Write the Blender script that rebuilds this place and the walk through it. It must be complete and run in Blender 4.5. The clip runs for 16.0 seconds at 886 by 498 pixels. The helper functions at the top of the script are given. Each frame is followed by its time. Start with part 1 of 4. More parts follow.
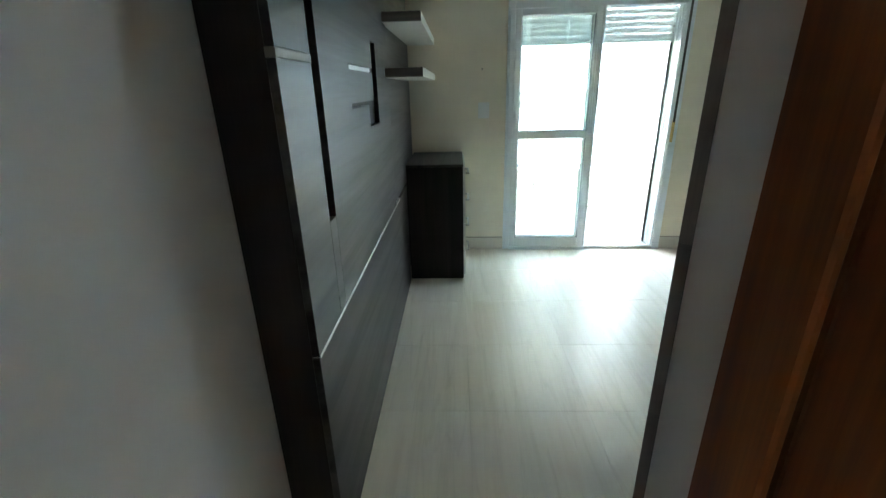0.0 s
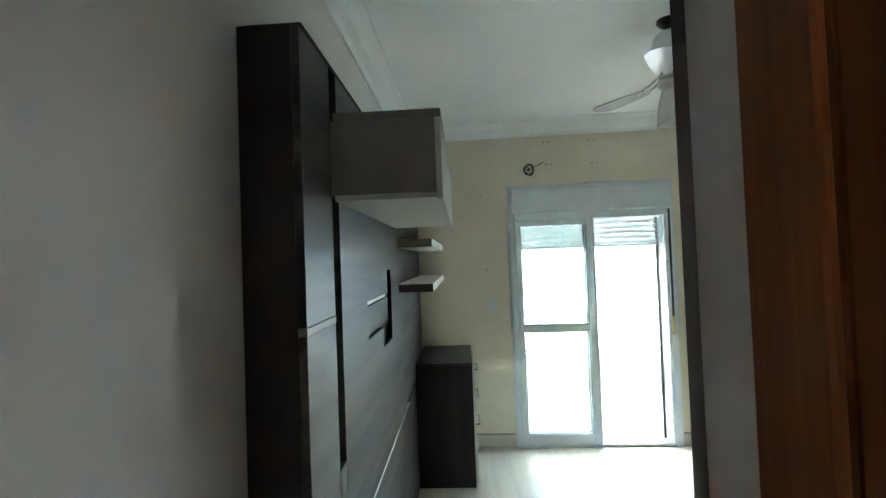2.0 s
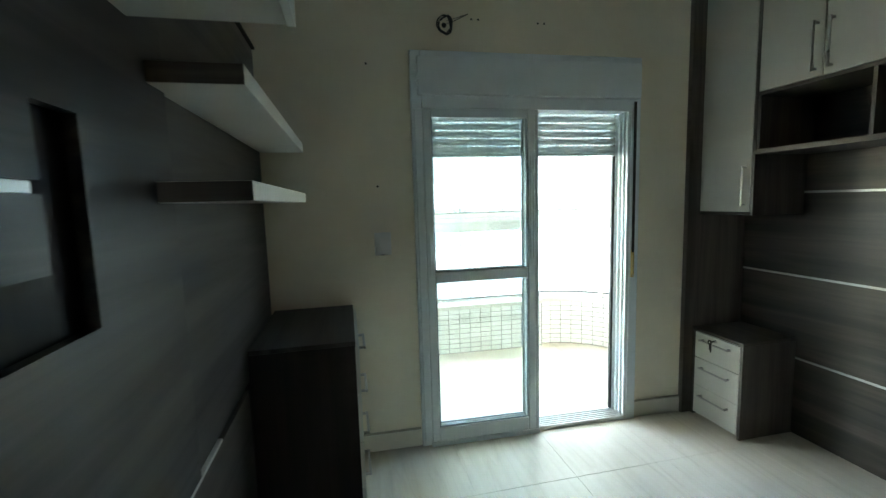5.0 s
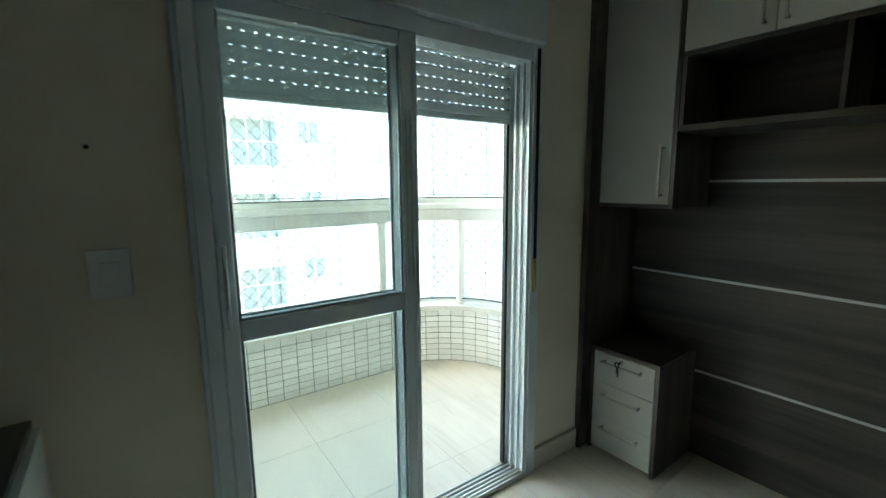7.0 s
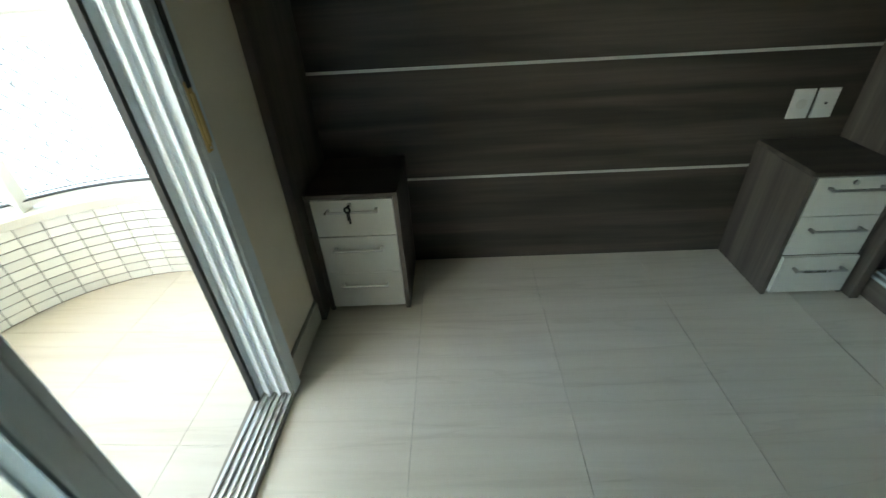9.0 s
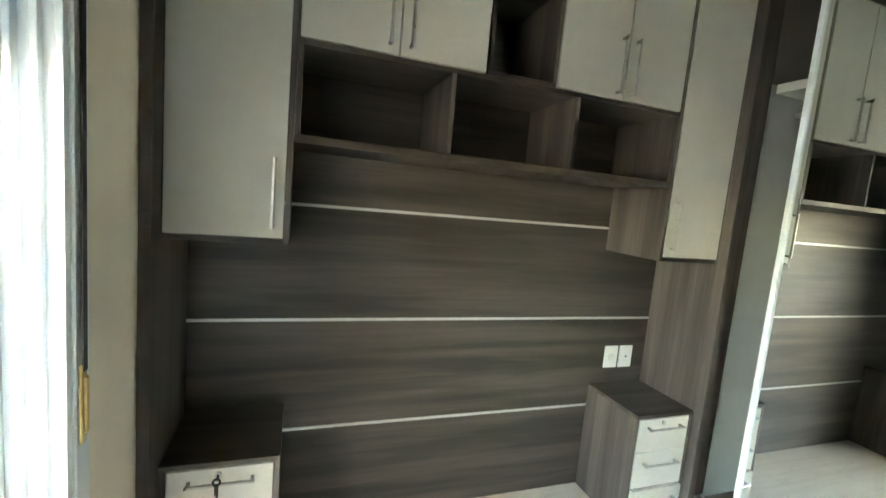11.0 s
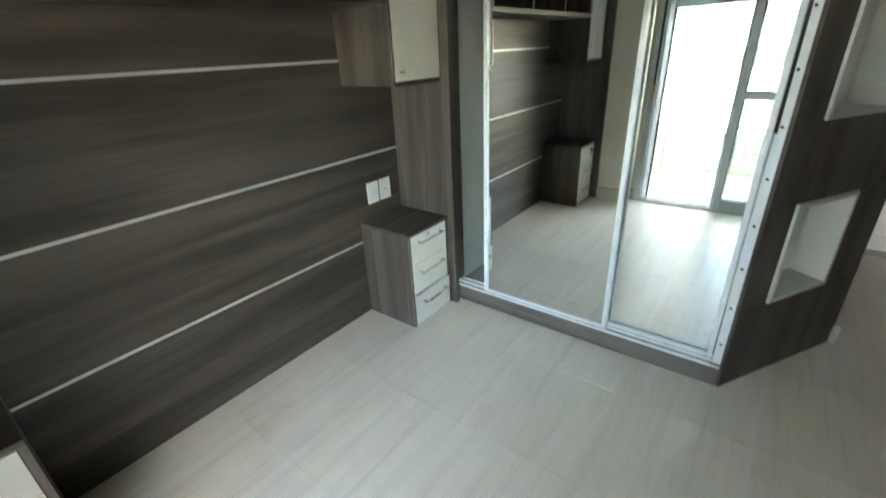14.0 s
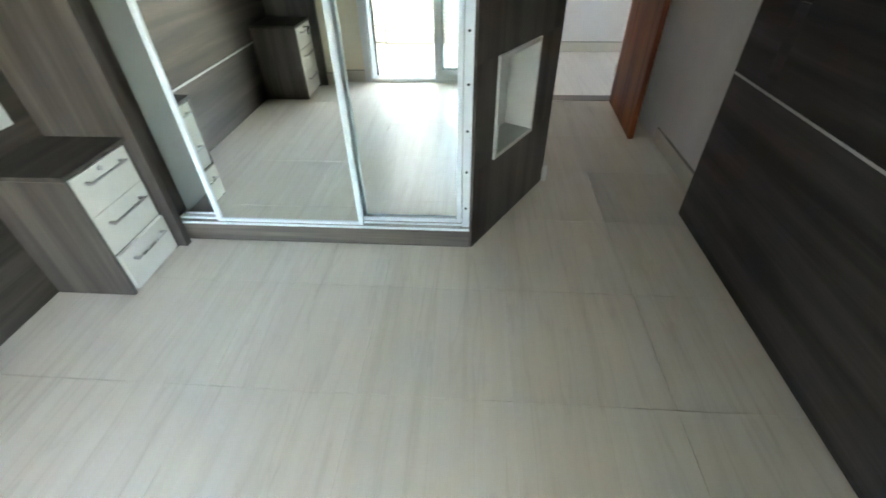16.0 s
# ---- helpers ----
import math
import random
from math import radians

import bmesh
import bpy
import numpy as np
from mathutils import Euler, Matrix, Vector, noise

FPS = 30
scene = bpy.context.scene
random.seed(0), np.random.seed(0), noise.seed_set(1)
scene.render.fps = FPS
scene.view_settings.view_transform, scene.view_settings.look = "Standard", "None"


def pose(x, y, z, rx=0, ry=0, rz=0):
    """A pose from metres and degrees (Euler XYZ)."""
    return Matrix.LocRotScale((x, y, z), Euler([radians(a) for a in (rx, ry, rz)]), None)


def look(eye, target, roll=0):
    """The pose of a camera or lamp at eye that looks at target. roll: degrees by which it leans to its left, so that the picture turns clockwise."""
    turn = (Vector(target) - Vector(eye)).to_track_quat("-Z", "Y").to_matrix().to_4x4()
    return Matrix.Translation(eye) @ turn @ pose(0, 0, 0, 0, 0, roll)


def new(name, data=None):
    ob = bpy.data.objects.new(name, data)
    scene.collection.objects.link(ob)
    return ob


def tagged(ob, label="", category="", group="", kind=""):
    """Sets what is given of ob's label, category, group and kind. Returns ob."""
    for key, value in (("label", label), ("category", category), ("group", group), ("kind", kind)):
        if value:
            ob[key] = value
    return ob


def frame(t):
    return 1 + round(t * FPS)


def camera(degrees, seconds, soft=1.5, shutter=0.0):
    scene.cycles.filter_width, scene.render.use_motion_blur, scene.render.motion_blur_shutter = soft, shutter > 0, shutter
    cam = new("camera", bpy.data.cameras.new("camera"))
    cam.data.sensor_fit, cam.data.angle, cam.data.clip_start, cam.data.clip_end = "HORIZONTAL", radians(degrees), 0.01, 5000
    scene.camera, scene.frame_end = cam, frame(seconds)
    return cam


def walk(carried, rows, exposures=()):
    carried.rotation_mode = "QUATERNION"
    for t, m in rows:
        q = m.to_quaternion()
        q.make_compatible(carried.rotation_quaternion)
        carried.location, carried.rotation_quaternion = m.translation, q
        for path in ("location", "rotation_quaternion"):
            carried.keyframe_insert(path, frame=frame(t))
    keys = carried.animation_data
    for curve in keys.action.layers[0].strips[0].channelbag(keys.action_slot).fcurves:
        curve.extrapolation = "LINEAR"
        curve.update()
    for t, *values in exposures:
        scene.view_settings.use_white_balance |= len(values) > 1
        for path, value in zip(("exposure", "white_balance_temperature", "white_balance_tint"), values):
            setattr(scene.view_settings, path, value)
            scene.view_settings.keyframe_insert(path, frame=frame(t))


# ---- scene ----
cam = camera(91.69, 16.0, soft=1.35, shutter=0.3)
# seconds, eye, heading, tilt, lean
PATH = [
    (0.0, (0.1097, 0.0330, 1.3499), 2.175, -20.649, -1.461),
    (0.5, (0.1069, -0.0036, 1.4144), 2.576, -14.446, -0.915),
    (1.0, (0.0871, -0.0128, 1.4770), 2.385, -7.102, -0.993),
    (1.5, (0.0910, -0.0281, 1.5465), 2.616, -0.432, -1.785),
    (2.0, (0.1107, -0.0089, 1.5768), 2.558, 1.344, -2.114),
    (2.5, (0.1233, 0.1204, 1.5603), 2.240, 1.360, -1.895),
    (3.0, (0.1061, 0.3419, 1.5299), 1.778, -1.164, -0.744),
    (5.5, (0.1817, 1.5707, 1.3777), -17.513, -7.834, -1.613),
    (6.0, (0.2489, 1.8282, 1.3835), -22.706, -9.549, -0.684),
    (6.5, (0.2973, 2.0736, 1.3638), -28.957, -9.163, 0.350),
    (7.0, (0.3594, 2.3079, 1.3807), -36.796, -8.711, -0.507),
    (7.5, (0.4976, 2.4948, 1.3307), -41.997, -17.156, -3.827),
    (8.0, (0.6278, 2.6687, 1.2979), -55.139, -29.050, -7.559),
    (8.5, (0.7190, 2.8510, 1.2664), -73.643, -32.008, -8.192),
    (9.0, (0.7964, 2.9610, 1.2557), -87.299, -33.700, -3.588),
    (9.5, (0.8809, 3.0486, 1.2589), -98.229, -30.432, 2.081),
    (10.0, (0.8546, 3.1169, 1.3062), -105.903, -21.699, 5.052),
    (12.5, (0.7909, 3.1960, 1.5653), -108.380, 8.046, 0.345),
    (13.0, (0.8129, 3.1879, 1.5478), -121.695, 1.928, -0.202),
    (13.5, (0.8358, 3.1742, 1.4822), -136.959, -9.855, -0.651),
    (14.0, (0.8702, 3.1530, 1.4099), -142.019, -24.960, -2.755),
    (14.5, (0.8705, 3.1052, 1.3542), -148.839, -31.669, -3.484),
    (15.0, (0.8648, 3.0348, 1.3208), -156.486, -35.758, -5.079),
    (15.5, (0.8593, 2.9538, 1.2955), -164.094, -38.262, -4.110),
    (16.0, (0.8321, 2.8878, 1.2798), -175.416, -38.873, -1.047),
]
WALK = [(t, pose(*e, 90 + tilt, 0, head) @ pose(0, 0, 0, 0, 0, lean)) for t, e, head, tilt, lean in PATH]
EXPOSURES = [(0.0, 6.1, 7100, 1), (1.5, 6.3, 7200, 2), (2.5, 6.25, 7200, 2), (3.0, 6.1, 7200, 2), (5.5, 4.75, 7200, -5), (6.0, 4.5, 7300, -6), (7.0, 4.05, 7200, -7), (7.5, 3.5, 7000, -6), (8.0, 3.35, 7100, -4),
             (8.5, 4.15, 7700, -2), (9.0, 4.35, 7900, -3), (10.0, 5.35, 8400, 3), (12.5, 6.6, 7800, 7), (13.2, 6.5, 7700, 7), (14.2, 5.6, 7600, 7), (15.2, 5.75, 7700, 7), (16.0, 5.95, 7750, 8)]
walk(cam, WALK, EXPOSURES)

# ---- daylight ----
world = bpy.data.worlds.new("sky")
scene.world = world
world.use_nodes = True
wn = world.node_tree
sky = wn.nodes.new("ShaderNodeTexSky")
sky.sky_type = 'NISHITA'
sky.sun_disc = False
sky.sun_elevation = radians(48)
sky.sun_rotation = radians(278)
sky.air_density, sky.dust_density, sky.ozone_density = 1.0, 1.5, 1.0
bg = wn.nodes["Background"]
bg.inputs["Strength"].default_value = 0.15
wn.links.new(sky.outputs["Color"], bg.inputs["Color"])

sun_data = bpy.data.lights.new("sun", 'SUN')
sun_data.energy, sun_data.angle, sun_data.color = 4.0, radians(4), (1.0, 0.95, 0.88)
sun = new("sun", sun_data)
sun.matrix_basis = look((-15, 2.1, 17), (0, 0, 0))


# ---- materials ----
def shader(name, rough=0.5, metal=0.0, colour=(0.8, 0.8, 0.8), spec=0.5):
    m = bpy.data.materials.new(name)
    m.use_nodes = True
    b = m.node_tree.nodes["Principled BSDF"]
    b.inputs["Base Color"].default_value = (*colour, 1)
    b.inputs["Roughness"].default_value = rough
    b.inputs["Metallic"].default_value = metal
    b.inputs["Specular IOR Level"].default_value = spec
    return m, m.node_tree, b


def coords(nt, scale, jitter=True):
    tc = nt.nodes.new("ShaderNodeTexCoord")
    mp = nt.nodes.new("ShaderNodeMapping")
    mp.inputs["Scale"].default_value = scale
    nt.links.new(tc.outputs["Object"], mp.inputs["Vector"])
    if jitter:
        oi = nt.nodes.new("ShaderNodeObjectInfo")
        mul = nt.nodes.new("ShaderNodeVectorMath")
        mul.operation = 'SCALE'
        mul.inputs[0].default_value = (37.0, 53.0, 29.0)
        nt.links.new(oi.outputs["Random"], mul.inputs["Scale"])
        nt.links.new(mul.outputs["Vector"], mp.inputs["Location"])
    return mp


def noise_tex(nt, vec, scale, detail=4.0, rough=0.55, distort=0.0):
    n = nt.nodes.new("ShaderNodeTexNoise")
    n.inputs["Scale"].default_value = scale
    n.inputs["Detail"].default_value = detail
    n.inputs["Roughness"].default_value = rough
    n.inputs["Distortion"].default_value = distort
    nt.links.new(vec.outputs["Vector"], n.inputs["Vector"])
    return n


def ramp(nt, src, stops):
    r = nt.nodes.new("ShaderNodeValToRGB")
    while len(r.color_ramp.elements) < len(stops):
        r.color_ramp.elements.new(0.5)
    for e, (p, c) in zip(r.color_ramp.elements, stops):
        e.position, e.color = p, (*c, 1)
    nt.links.new(src, r.inputs["Fac"])
    return r


def mixed(nt, a, b, fac, kind='MULTIPLY'):
    m = nt.nodes.new("ShaderNodeMix")
    m.data_type, m.blend_type = 'RGBA', kind
    m.inputs["Factor"].default_value = fac
    nt.links.new(a, m.inputs[6])
    nt.links.new(b, m.inputs[7])
    return m.outputs[2]


def bump(nt, b, height, strength, distance):
    n = nt.nodes.new("ShaderNodeBump")
    n.inputs["Strength"].default_value = strength
    n.inputs["Distance"].default_value = distance
    nt.links.new(height, n.inputs["Height"])
    nt.links.new(n.outputs["Normal"], b.inputs["Normal"])


def rough_from(nt, b, src, lo, hi):
    mr = nt.nodes.new("ShaderNodeMapRange")
    mr.inputs["To Min"].default_value, mr.inputs["To Max"].default_value = lo, hi
    nt.links.new(src, mr.inputs["Value"])
    nt.links.new(mr.outputs["Result"], b.inputs["Roughness"])


def paint(name, colour, rough=0.7, stain=0.06, orange=0.12):
    m, nt, b = shader(name, rough, 0, colour)
    v = coords(nt, (1, 1, 1), False)
    big = noise_tex(nt, v, 1.3, 5, 0.6)
    lo = tuple(c * (1 - stain * 2) for c in colour)
    r = ramp(nt, big.outputs["Fac"], [(0.3, lo), (0.62, colour)])
    fine = noise_tex(nt, v, 220, 3, 0.6)
    nt.links.new(r.outputs["Color"], b.inputs["Base Color"])
    rough_from(nt, b, big.outputs["Fac"], rough - 0.08, rough + 0.08)
    bump(nt, b, fine.outputs["Fac"], orange, 0.002)
    return m


def wood(name, dark, light, along, rough=0.42, fine=1.0):
    """Printed wood grain; along: 'x', 'y' or 'z'."""
    m, nt, b = shader(name, rough, 0, light, 0.5)
    s = {'x': (1.3, 19, 19), 'y': (19, 1.3, 19), 'z': (19, 19, 1.3)}[along]
    v = coords(nt, s)
    broad = noise_tex(nt, v, 0.6, 3, 0.5, 0.4)
    s2 = tuple(k * 4 if k > 2 else k * 1.8 for k in s)
    v2 = coords(nt, s2)
    streak = noise_tex(nt, v2, 1.0 * fine, 3, 0.65)
    mid = tuple((a + c) / 2 for a, c in zip(dark, light))
    r = ramp(nt, broad.outputs["Fac"], [(0.37, dark), (0.5, mid), (0.63, light)])
    r2 = ramp(nt, streak.outputs["Fac"], [(0.34, (0.68, 0.68, 0.68)), (0.66, (1.14, 1.14, 1.14))])
    nt.links.new(mixed(nt, r.outputs["Color"], r2.outputs["Color"], 0.65), b.inputs["Base Color"])
    rough_from(nt, b, streak.outputs["Fac"], rough - 0.05, rough + 0.1)
    bump(nt, b, streak.outputs["Fac"], 0.12, 0.001)
    return m


def smooth_coat(name, colour, rough=0.35, metal=0.0, vary=0.05):
    m, nt, b = shader(name, rough, metal, colour)
    v = coords(nt, (1, 1, 1))
    n = noise_tex(nt, v, 9, 4, 0.6)
    lo = tuple(c * (1 - vary) for c in colour)
    r = ramp(nt, n.outputs["Fac"], [(0.3, lo), (0.7, colour)])
    nt.links.new(r.outputs["Color"], b.inputs["Base Color"])
    rough_from(nt, b, n.outputs["Fac"], max(0.02, rough - 0.05), rough + 0.06)
    return m


M_CREAM = paint("cream_wall_paint", (0.84, 0.755, 0.605))
M_WHITEWALL = paint("white_wall_paint", (0.82, 0.78, 0.745), 0.75)
M_CEIL = paint("white_ceiling_paint", (0.88, 0.89, 0.865), 0.85, 0.03)
M_OUTER = paint("outer_wall_paint", (0.62, 0.6, 0.55), 0.85)
# one laminate in three tones; the light on each face is put into its colour
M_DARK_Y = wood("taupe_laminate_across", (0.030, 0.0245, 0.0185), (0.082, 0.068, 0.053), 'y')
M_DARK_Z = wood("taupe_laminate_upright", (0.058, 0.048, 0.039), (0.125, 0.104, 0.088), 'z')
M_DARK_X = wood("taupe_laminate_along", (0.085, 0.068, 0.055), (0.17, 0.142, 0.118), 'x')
M_TV = wood("dark_laminate_across", (0.019, 0.0165, 0.0148), (0.066, 0.058, 0.053), 'y', 0.36)
M_TAUPE = smooth_coat("taupe_laminate", (0.2, 0.178, 0.152), 0.45, 0.0, 0.1)
# shaded copy of the media laminate for faces turned from the window
M_TVSHADE = wood("dark_laminate_upright", (0.011, 0.009, 0.007), (0.024, 0.019, 0.015), 'z', 0.6)
M_REDWOOD = wood("red_varnished_wood", (0.16, 0.038, 0.0115), (0.32, 0.094, 0.025), 'z', 0.5)
for mat in (M_TV, M_TVSHADE, M_REDWOOD):
    mat.node_tree.nodes["Principled BSDF"].inputs["Specular IOR Level"].default_value = 0.28
M_BEIGE = smooth_coat("beige_laminate", (0.53, 0.505, 0.445), 0.58)
M_BEIGE.node_tree.nodes["Principled BSDF"].inputs["Specular IOR Level"].default_value = 0.25
M_OFFWHITE = smooth_coat("off_white_laminate", (0.66, 0.64, 0.58), 0.4)
M_ALU = smooth_coat("white_aluminium", (0.78, 0.82, 0.84), 0.32)
M_RAILALU = smooth_coat("white_railing_aluminium", (0.6, 0.61, 0.6), 0.45)
M_RAILBOARD = paint("stained_railing_board", (0.6, 0.6, 0.585), 0.55, 0.14)
M_STEEL = smooth_coat("brushed_steel", (0.7, 0.68, 0.64), 0.3, 0.75)
M_STRIP = smooth_coat("satin_aluminium_strip", (0.62, 0.62, 0.6), 0.35, 0.55)
M_BRASS = smooth_coat("brass_plate", (0.68, 0.5, 0.22), 0.5, 0.6)
M_BLACK = smooth_coat("black_rubber", (0.012, 0.012, 0.012), 0.6)
M_STRAP = smooth_coat("dark_strap", (0.03, 0.028, 0.027), 0.8)
M_GASKET = smooth_coat("blue_grey_gasket", (0.24, 0.29, 0.32), 0.6)
M_PLASTIC = smooth_coat("white_plastic", (0.76, 0.75, 0.72), 0.3)
M_SHUTTER = smooth_coat("grey_shutter_slats", (0.56, 0.585, 0.575), 0.75)
lining = M_SHUTTER.node_tree
thin = lining.nodes.new("ShaderNodeBsdfTranslucent")
thin.inputs["Color"].default_value = (0.62, 0.68, 0.68, 1)
blend = lining.nodes.new("ShaderNodeMixShader")
blend.inputs["Fac"].default_value = 0.25
lining.links.new(lining.nodes["Principled BSDF"].outputs["BSDF"], blend.inputs[1])
lining.links.new(thin.outputs["BSDF"], blend.inputs[2])
lining.links.new(blend.outputs["Shader"], lining.nodes["Material Output"].inputs["Surface"])
M_HANDLE = smooth_coat("dull_steel_handle", (0.5, 0.485, 0.46), 0.28, 0.9)
M_INNER = smooth_coat("grey_wardrobe_lining", (0.47, 0.49, 0.455), 0.4)
M_NET = smooth_coat("black_net_cord", (0.02, 0.02, 0.022), 0.8)
M_STONE = paint("pale_stone_sill", (0.62, 0.585, 0.53), 0.4, 0.12)
M_SKIRT = paint("cream_tile_skirting", (0.7, 0.64, 0.54), 0.35, 0.08)
M_SKIRTTOP = paint("cut_skirting_edge", (0.4, 0.36, 0.3), 0.6, 0.1)
M_THRESH = paint("brown_stone_threshold", (0.17, 0.13, 0.1), 0.35, 0.2)
M_GROUT = paint("grey_grout", (0.1, 0.098, 0.09), 0.9)
M_FLOORBASE = paint("floor_joint", (0.21, 0.185, 0.155), 0.9)
M_GROUND = paint("street_ground", (0.22, 0.22, 0.21), 0.9)
M_TOWER = paint("white_render", (0.56, 0.57, 0.575), 0.9, 0.05)
# render with the bluish shade of the tower's face put into its colour
M_TOWERSHADED = paint("blue_grey_render", (0.36, 0.405, 0.45), 0.9, 0.05)
M_FARGLASS = smooth_coat("grey_far_glass", (0.27, 0.31, 0.33), 0.2)
M_SHADE = smooth_coat("frosted_glass_shade", (0.8, 0.79, 0.74), 0.2)
M_BLADE = smooth_coat("white_fan_blade", (0.68, 0.68, 0.66), 0.22)
M_MOTOR = smooth_coat("dark_bronze_canopy", (0.05, 0.035, 0.03), 0.4, 0.4)


def floor_tile_material(name, dimming, rough):
    m, nt, b = shader(name, rough, 0, (0.55, 0.5, 0.42))
    v = coords(nt, (11, 0.55, 1), False)
    n = noise_tex(nt, v, 1.7, 6, 0.62, 0.35)
    v2 = coords(nt, (1, 0.35, 1), False)
    big = noise_tex(nt, v2, 5.0, 3, 0.5)
    r = ramp(nt, n.outputs["Fac"], [(p, tuple(k * dimming for k in c)) for p, c in ((0.28, (0.615, 0.545, 0.453)), (0.45, (0.685, 0.618, 0.523)), (0.7, (0.728, 0.666, 0.574)))])
    r2 = ramp(nt, big.outputs["Fac"], [(0.3, (0.93, 0.925, 0.915)), (0.7, (1, 1, 1))])
    v3 = coords(nt, (5.5, 0.4, 1), False)
    crease = noise_tex(nt, v3, 1.5, 3, 0.55, 0.5)
    r3 = ramp(nt, crease.outputs["Fac"], [(0.455, (1, 1, 1)), (0.492, (0.84, 0.825, 0.81)), (0.5, (1, 1, 1))])
    base = mixed(nt, r.outputs["Color"], r2.outputs["Color"], 0.8)
    nt.links.new(mixed(nt, base, r3.outputs["Color"], 0.4), b.inputs["Base Color"])
    rough_from(nt, b, n.outputs["Fac"], rough, rough + 0.08)
    return m


def mosaic_material():
    m, nt, b = shader("glazed_cream_mosaic", 0.2, 0, (0.72, 0.7, 0.62))
    oi = nt.nodes.new("ShaderNodeObjectInfo")
    geo = nt.nodes.new("ShaderNodeNewGeometry")
    add = nt.nodes.new("ShaderNodeMath")
    nt.links.new(oi.outputs["Random"], add.inputs[0])
    nt.links.new(geo.outputs["Random Per Island"], add.inputs[1])
    fr = nt.nodes.new("ShaderNodeMath")
    fr.operation = 'FRACT'
    nt.links.new(add.outputs[0], fr.inputs[0])
    r = ramp(nt, fr.outputs[0], [(0.0, (0.68, 0.67, 0.64)), (1.0, (0.8, 0.79, 0.76))])
    nt.links.new(r.outputs["Color"], b.inputs["Base Color"])
    return m


def glass_material(name, tint):
    """A thin clear pane: it lets light straight through and reflects a little."""
    m = bpy.data.materials.new(name)
    m.use_nodes = True
    nt = m.node_tree
    nt.nodes.remove(nt.nodes["Principled BSDF"])
    clear = nt.nodes.new("ShaderNodeBsdfTransparent")
    clear.inputs["Color"].default_value = (*tint, 1)
    gloss = nt.nodes.new("ShaderNodeBsdfGlossy")
    gloss.inputs["Roughness"].default_value = 0.0
    mix = nt.nodes.new("ShaderNodeMixShader")
    mix.inputs["Fac"].default_value = 0.05
    nt.links.new(clear.outputs["BSDF"], mix.inputs[1])
    nt.links.new(gloss.outputs["BSDF"], mix.inputs[2])
    nt.links.new(mix.outputs["Shader"], nt.nodes["Material Output"].inputs["Surface"])
    return m


def mirror_material():
    m, nt, b = shader("wardrobe_mirror", 0.015, 1.0, (0.80, 0.84, 0.82))
    v = coords(nt, (1, 1, 0.4))
    n = noise_tex(nt, v, 3, 3, 0.5)
    rough_from(nt, b, n.outputs["Fac"], 0.008, 0.03)
    return m


M_TILE = floor_tile_material("polished_streaked_porcelain", 1.0, 0.25)
# rougher balcony copy of the tile, colour darkened to tame the outdoor brightness
M_TILEOUT = floor_tile_material("weathered_streaked_porcelain", 0.84, 0.45)
M_MOSAIC = mosaic_material()
M_GLASS = glass_material("clear_door_glass", (0.955, 0.98, 0.975))
M_MIRROR = mirror_material()


# ---- building helpers ----
def box(bm, x0, x1, y0, y1, z0, z1, bevel=0.0, m=None, seg=1):
    mat = Matrix.Translation(((x0 + x1) / 2, (y0 + y1) / 2, (z0 + z1) / 2)) @ Matrix.Diagonal((abs(x1 - x0), abs(y1 - y0), abs(z1 - z0), 1))
    if m is not None:
        mat = m @ mat
    g = bmesh.ops.create_cube(bm, size=1.0, matrix=mat)
    if bevel:
        edges = list({e for v in g["verts"] for e in v.link_edges})
        bmesh.ops.bevel(bm, geom=edges, offset=bevel, segments=seg, affect='EDGES', profile=0.6)
    return bm


def one_box(*a, **k):
    return box(bmesh.new(), *a, **k)


def tube(bm, pts, radius, sides=8, closed_ends=True):
    """A round bar along the points."""
    rings = []
    pts = [Vector(p) for p in pts]
    for i, p in enumerate(pts):
        d = (pts[min(i + 1, len(pts) - 1)] - pts[max(i - 1, 0)]).normalized()
        a = d.orthogonal().normalized() if i == 0 else (prev - d * prev.dot(d)).normalized()
        prev = a
        b = d.cross(a)
        rings.append([bm.verts.new(p + radius * (math.cos(2 * math.pi * k / sides) * a + math.sin(2 * math.pi * k / sides) * b)) for k in range(sides)])
    for r, s in zip(rings, rings[1:]):
        for k in range(sides):
            bm.faces.new((r[k], r[(k + 1) % sides], s[(k + 1) % sides], s[k]))
    if closed_ends:
        bm.faces.new(rings[0][::-1])
        bm.faces.new(rings[-1])
    return bm


def lathe(bm, profile, centre, steps=28, m=None):
    """Turns (radius, height) pairs round an upright axis."""
    rings = []
    for r, z in profile:
        ring = []
        for k in range(steps):
            a = 2 * math.pi * k / steps
            p = Vector((centre[0] + r * math.cos(a), centre[1] + r * math.sin(a), centre[2] + z))
            ring.append(bm.verts.new(m @ p if m is not None else p))
        rings.append(ring)
    for r, s in zip(rings, rings[1:]):
        for k in range(steps):
            bm.faces.new((r[k], r[(k + 1) % steps], s[(k + 1) % steps], s[k]))
    return bm


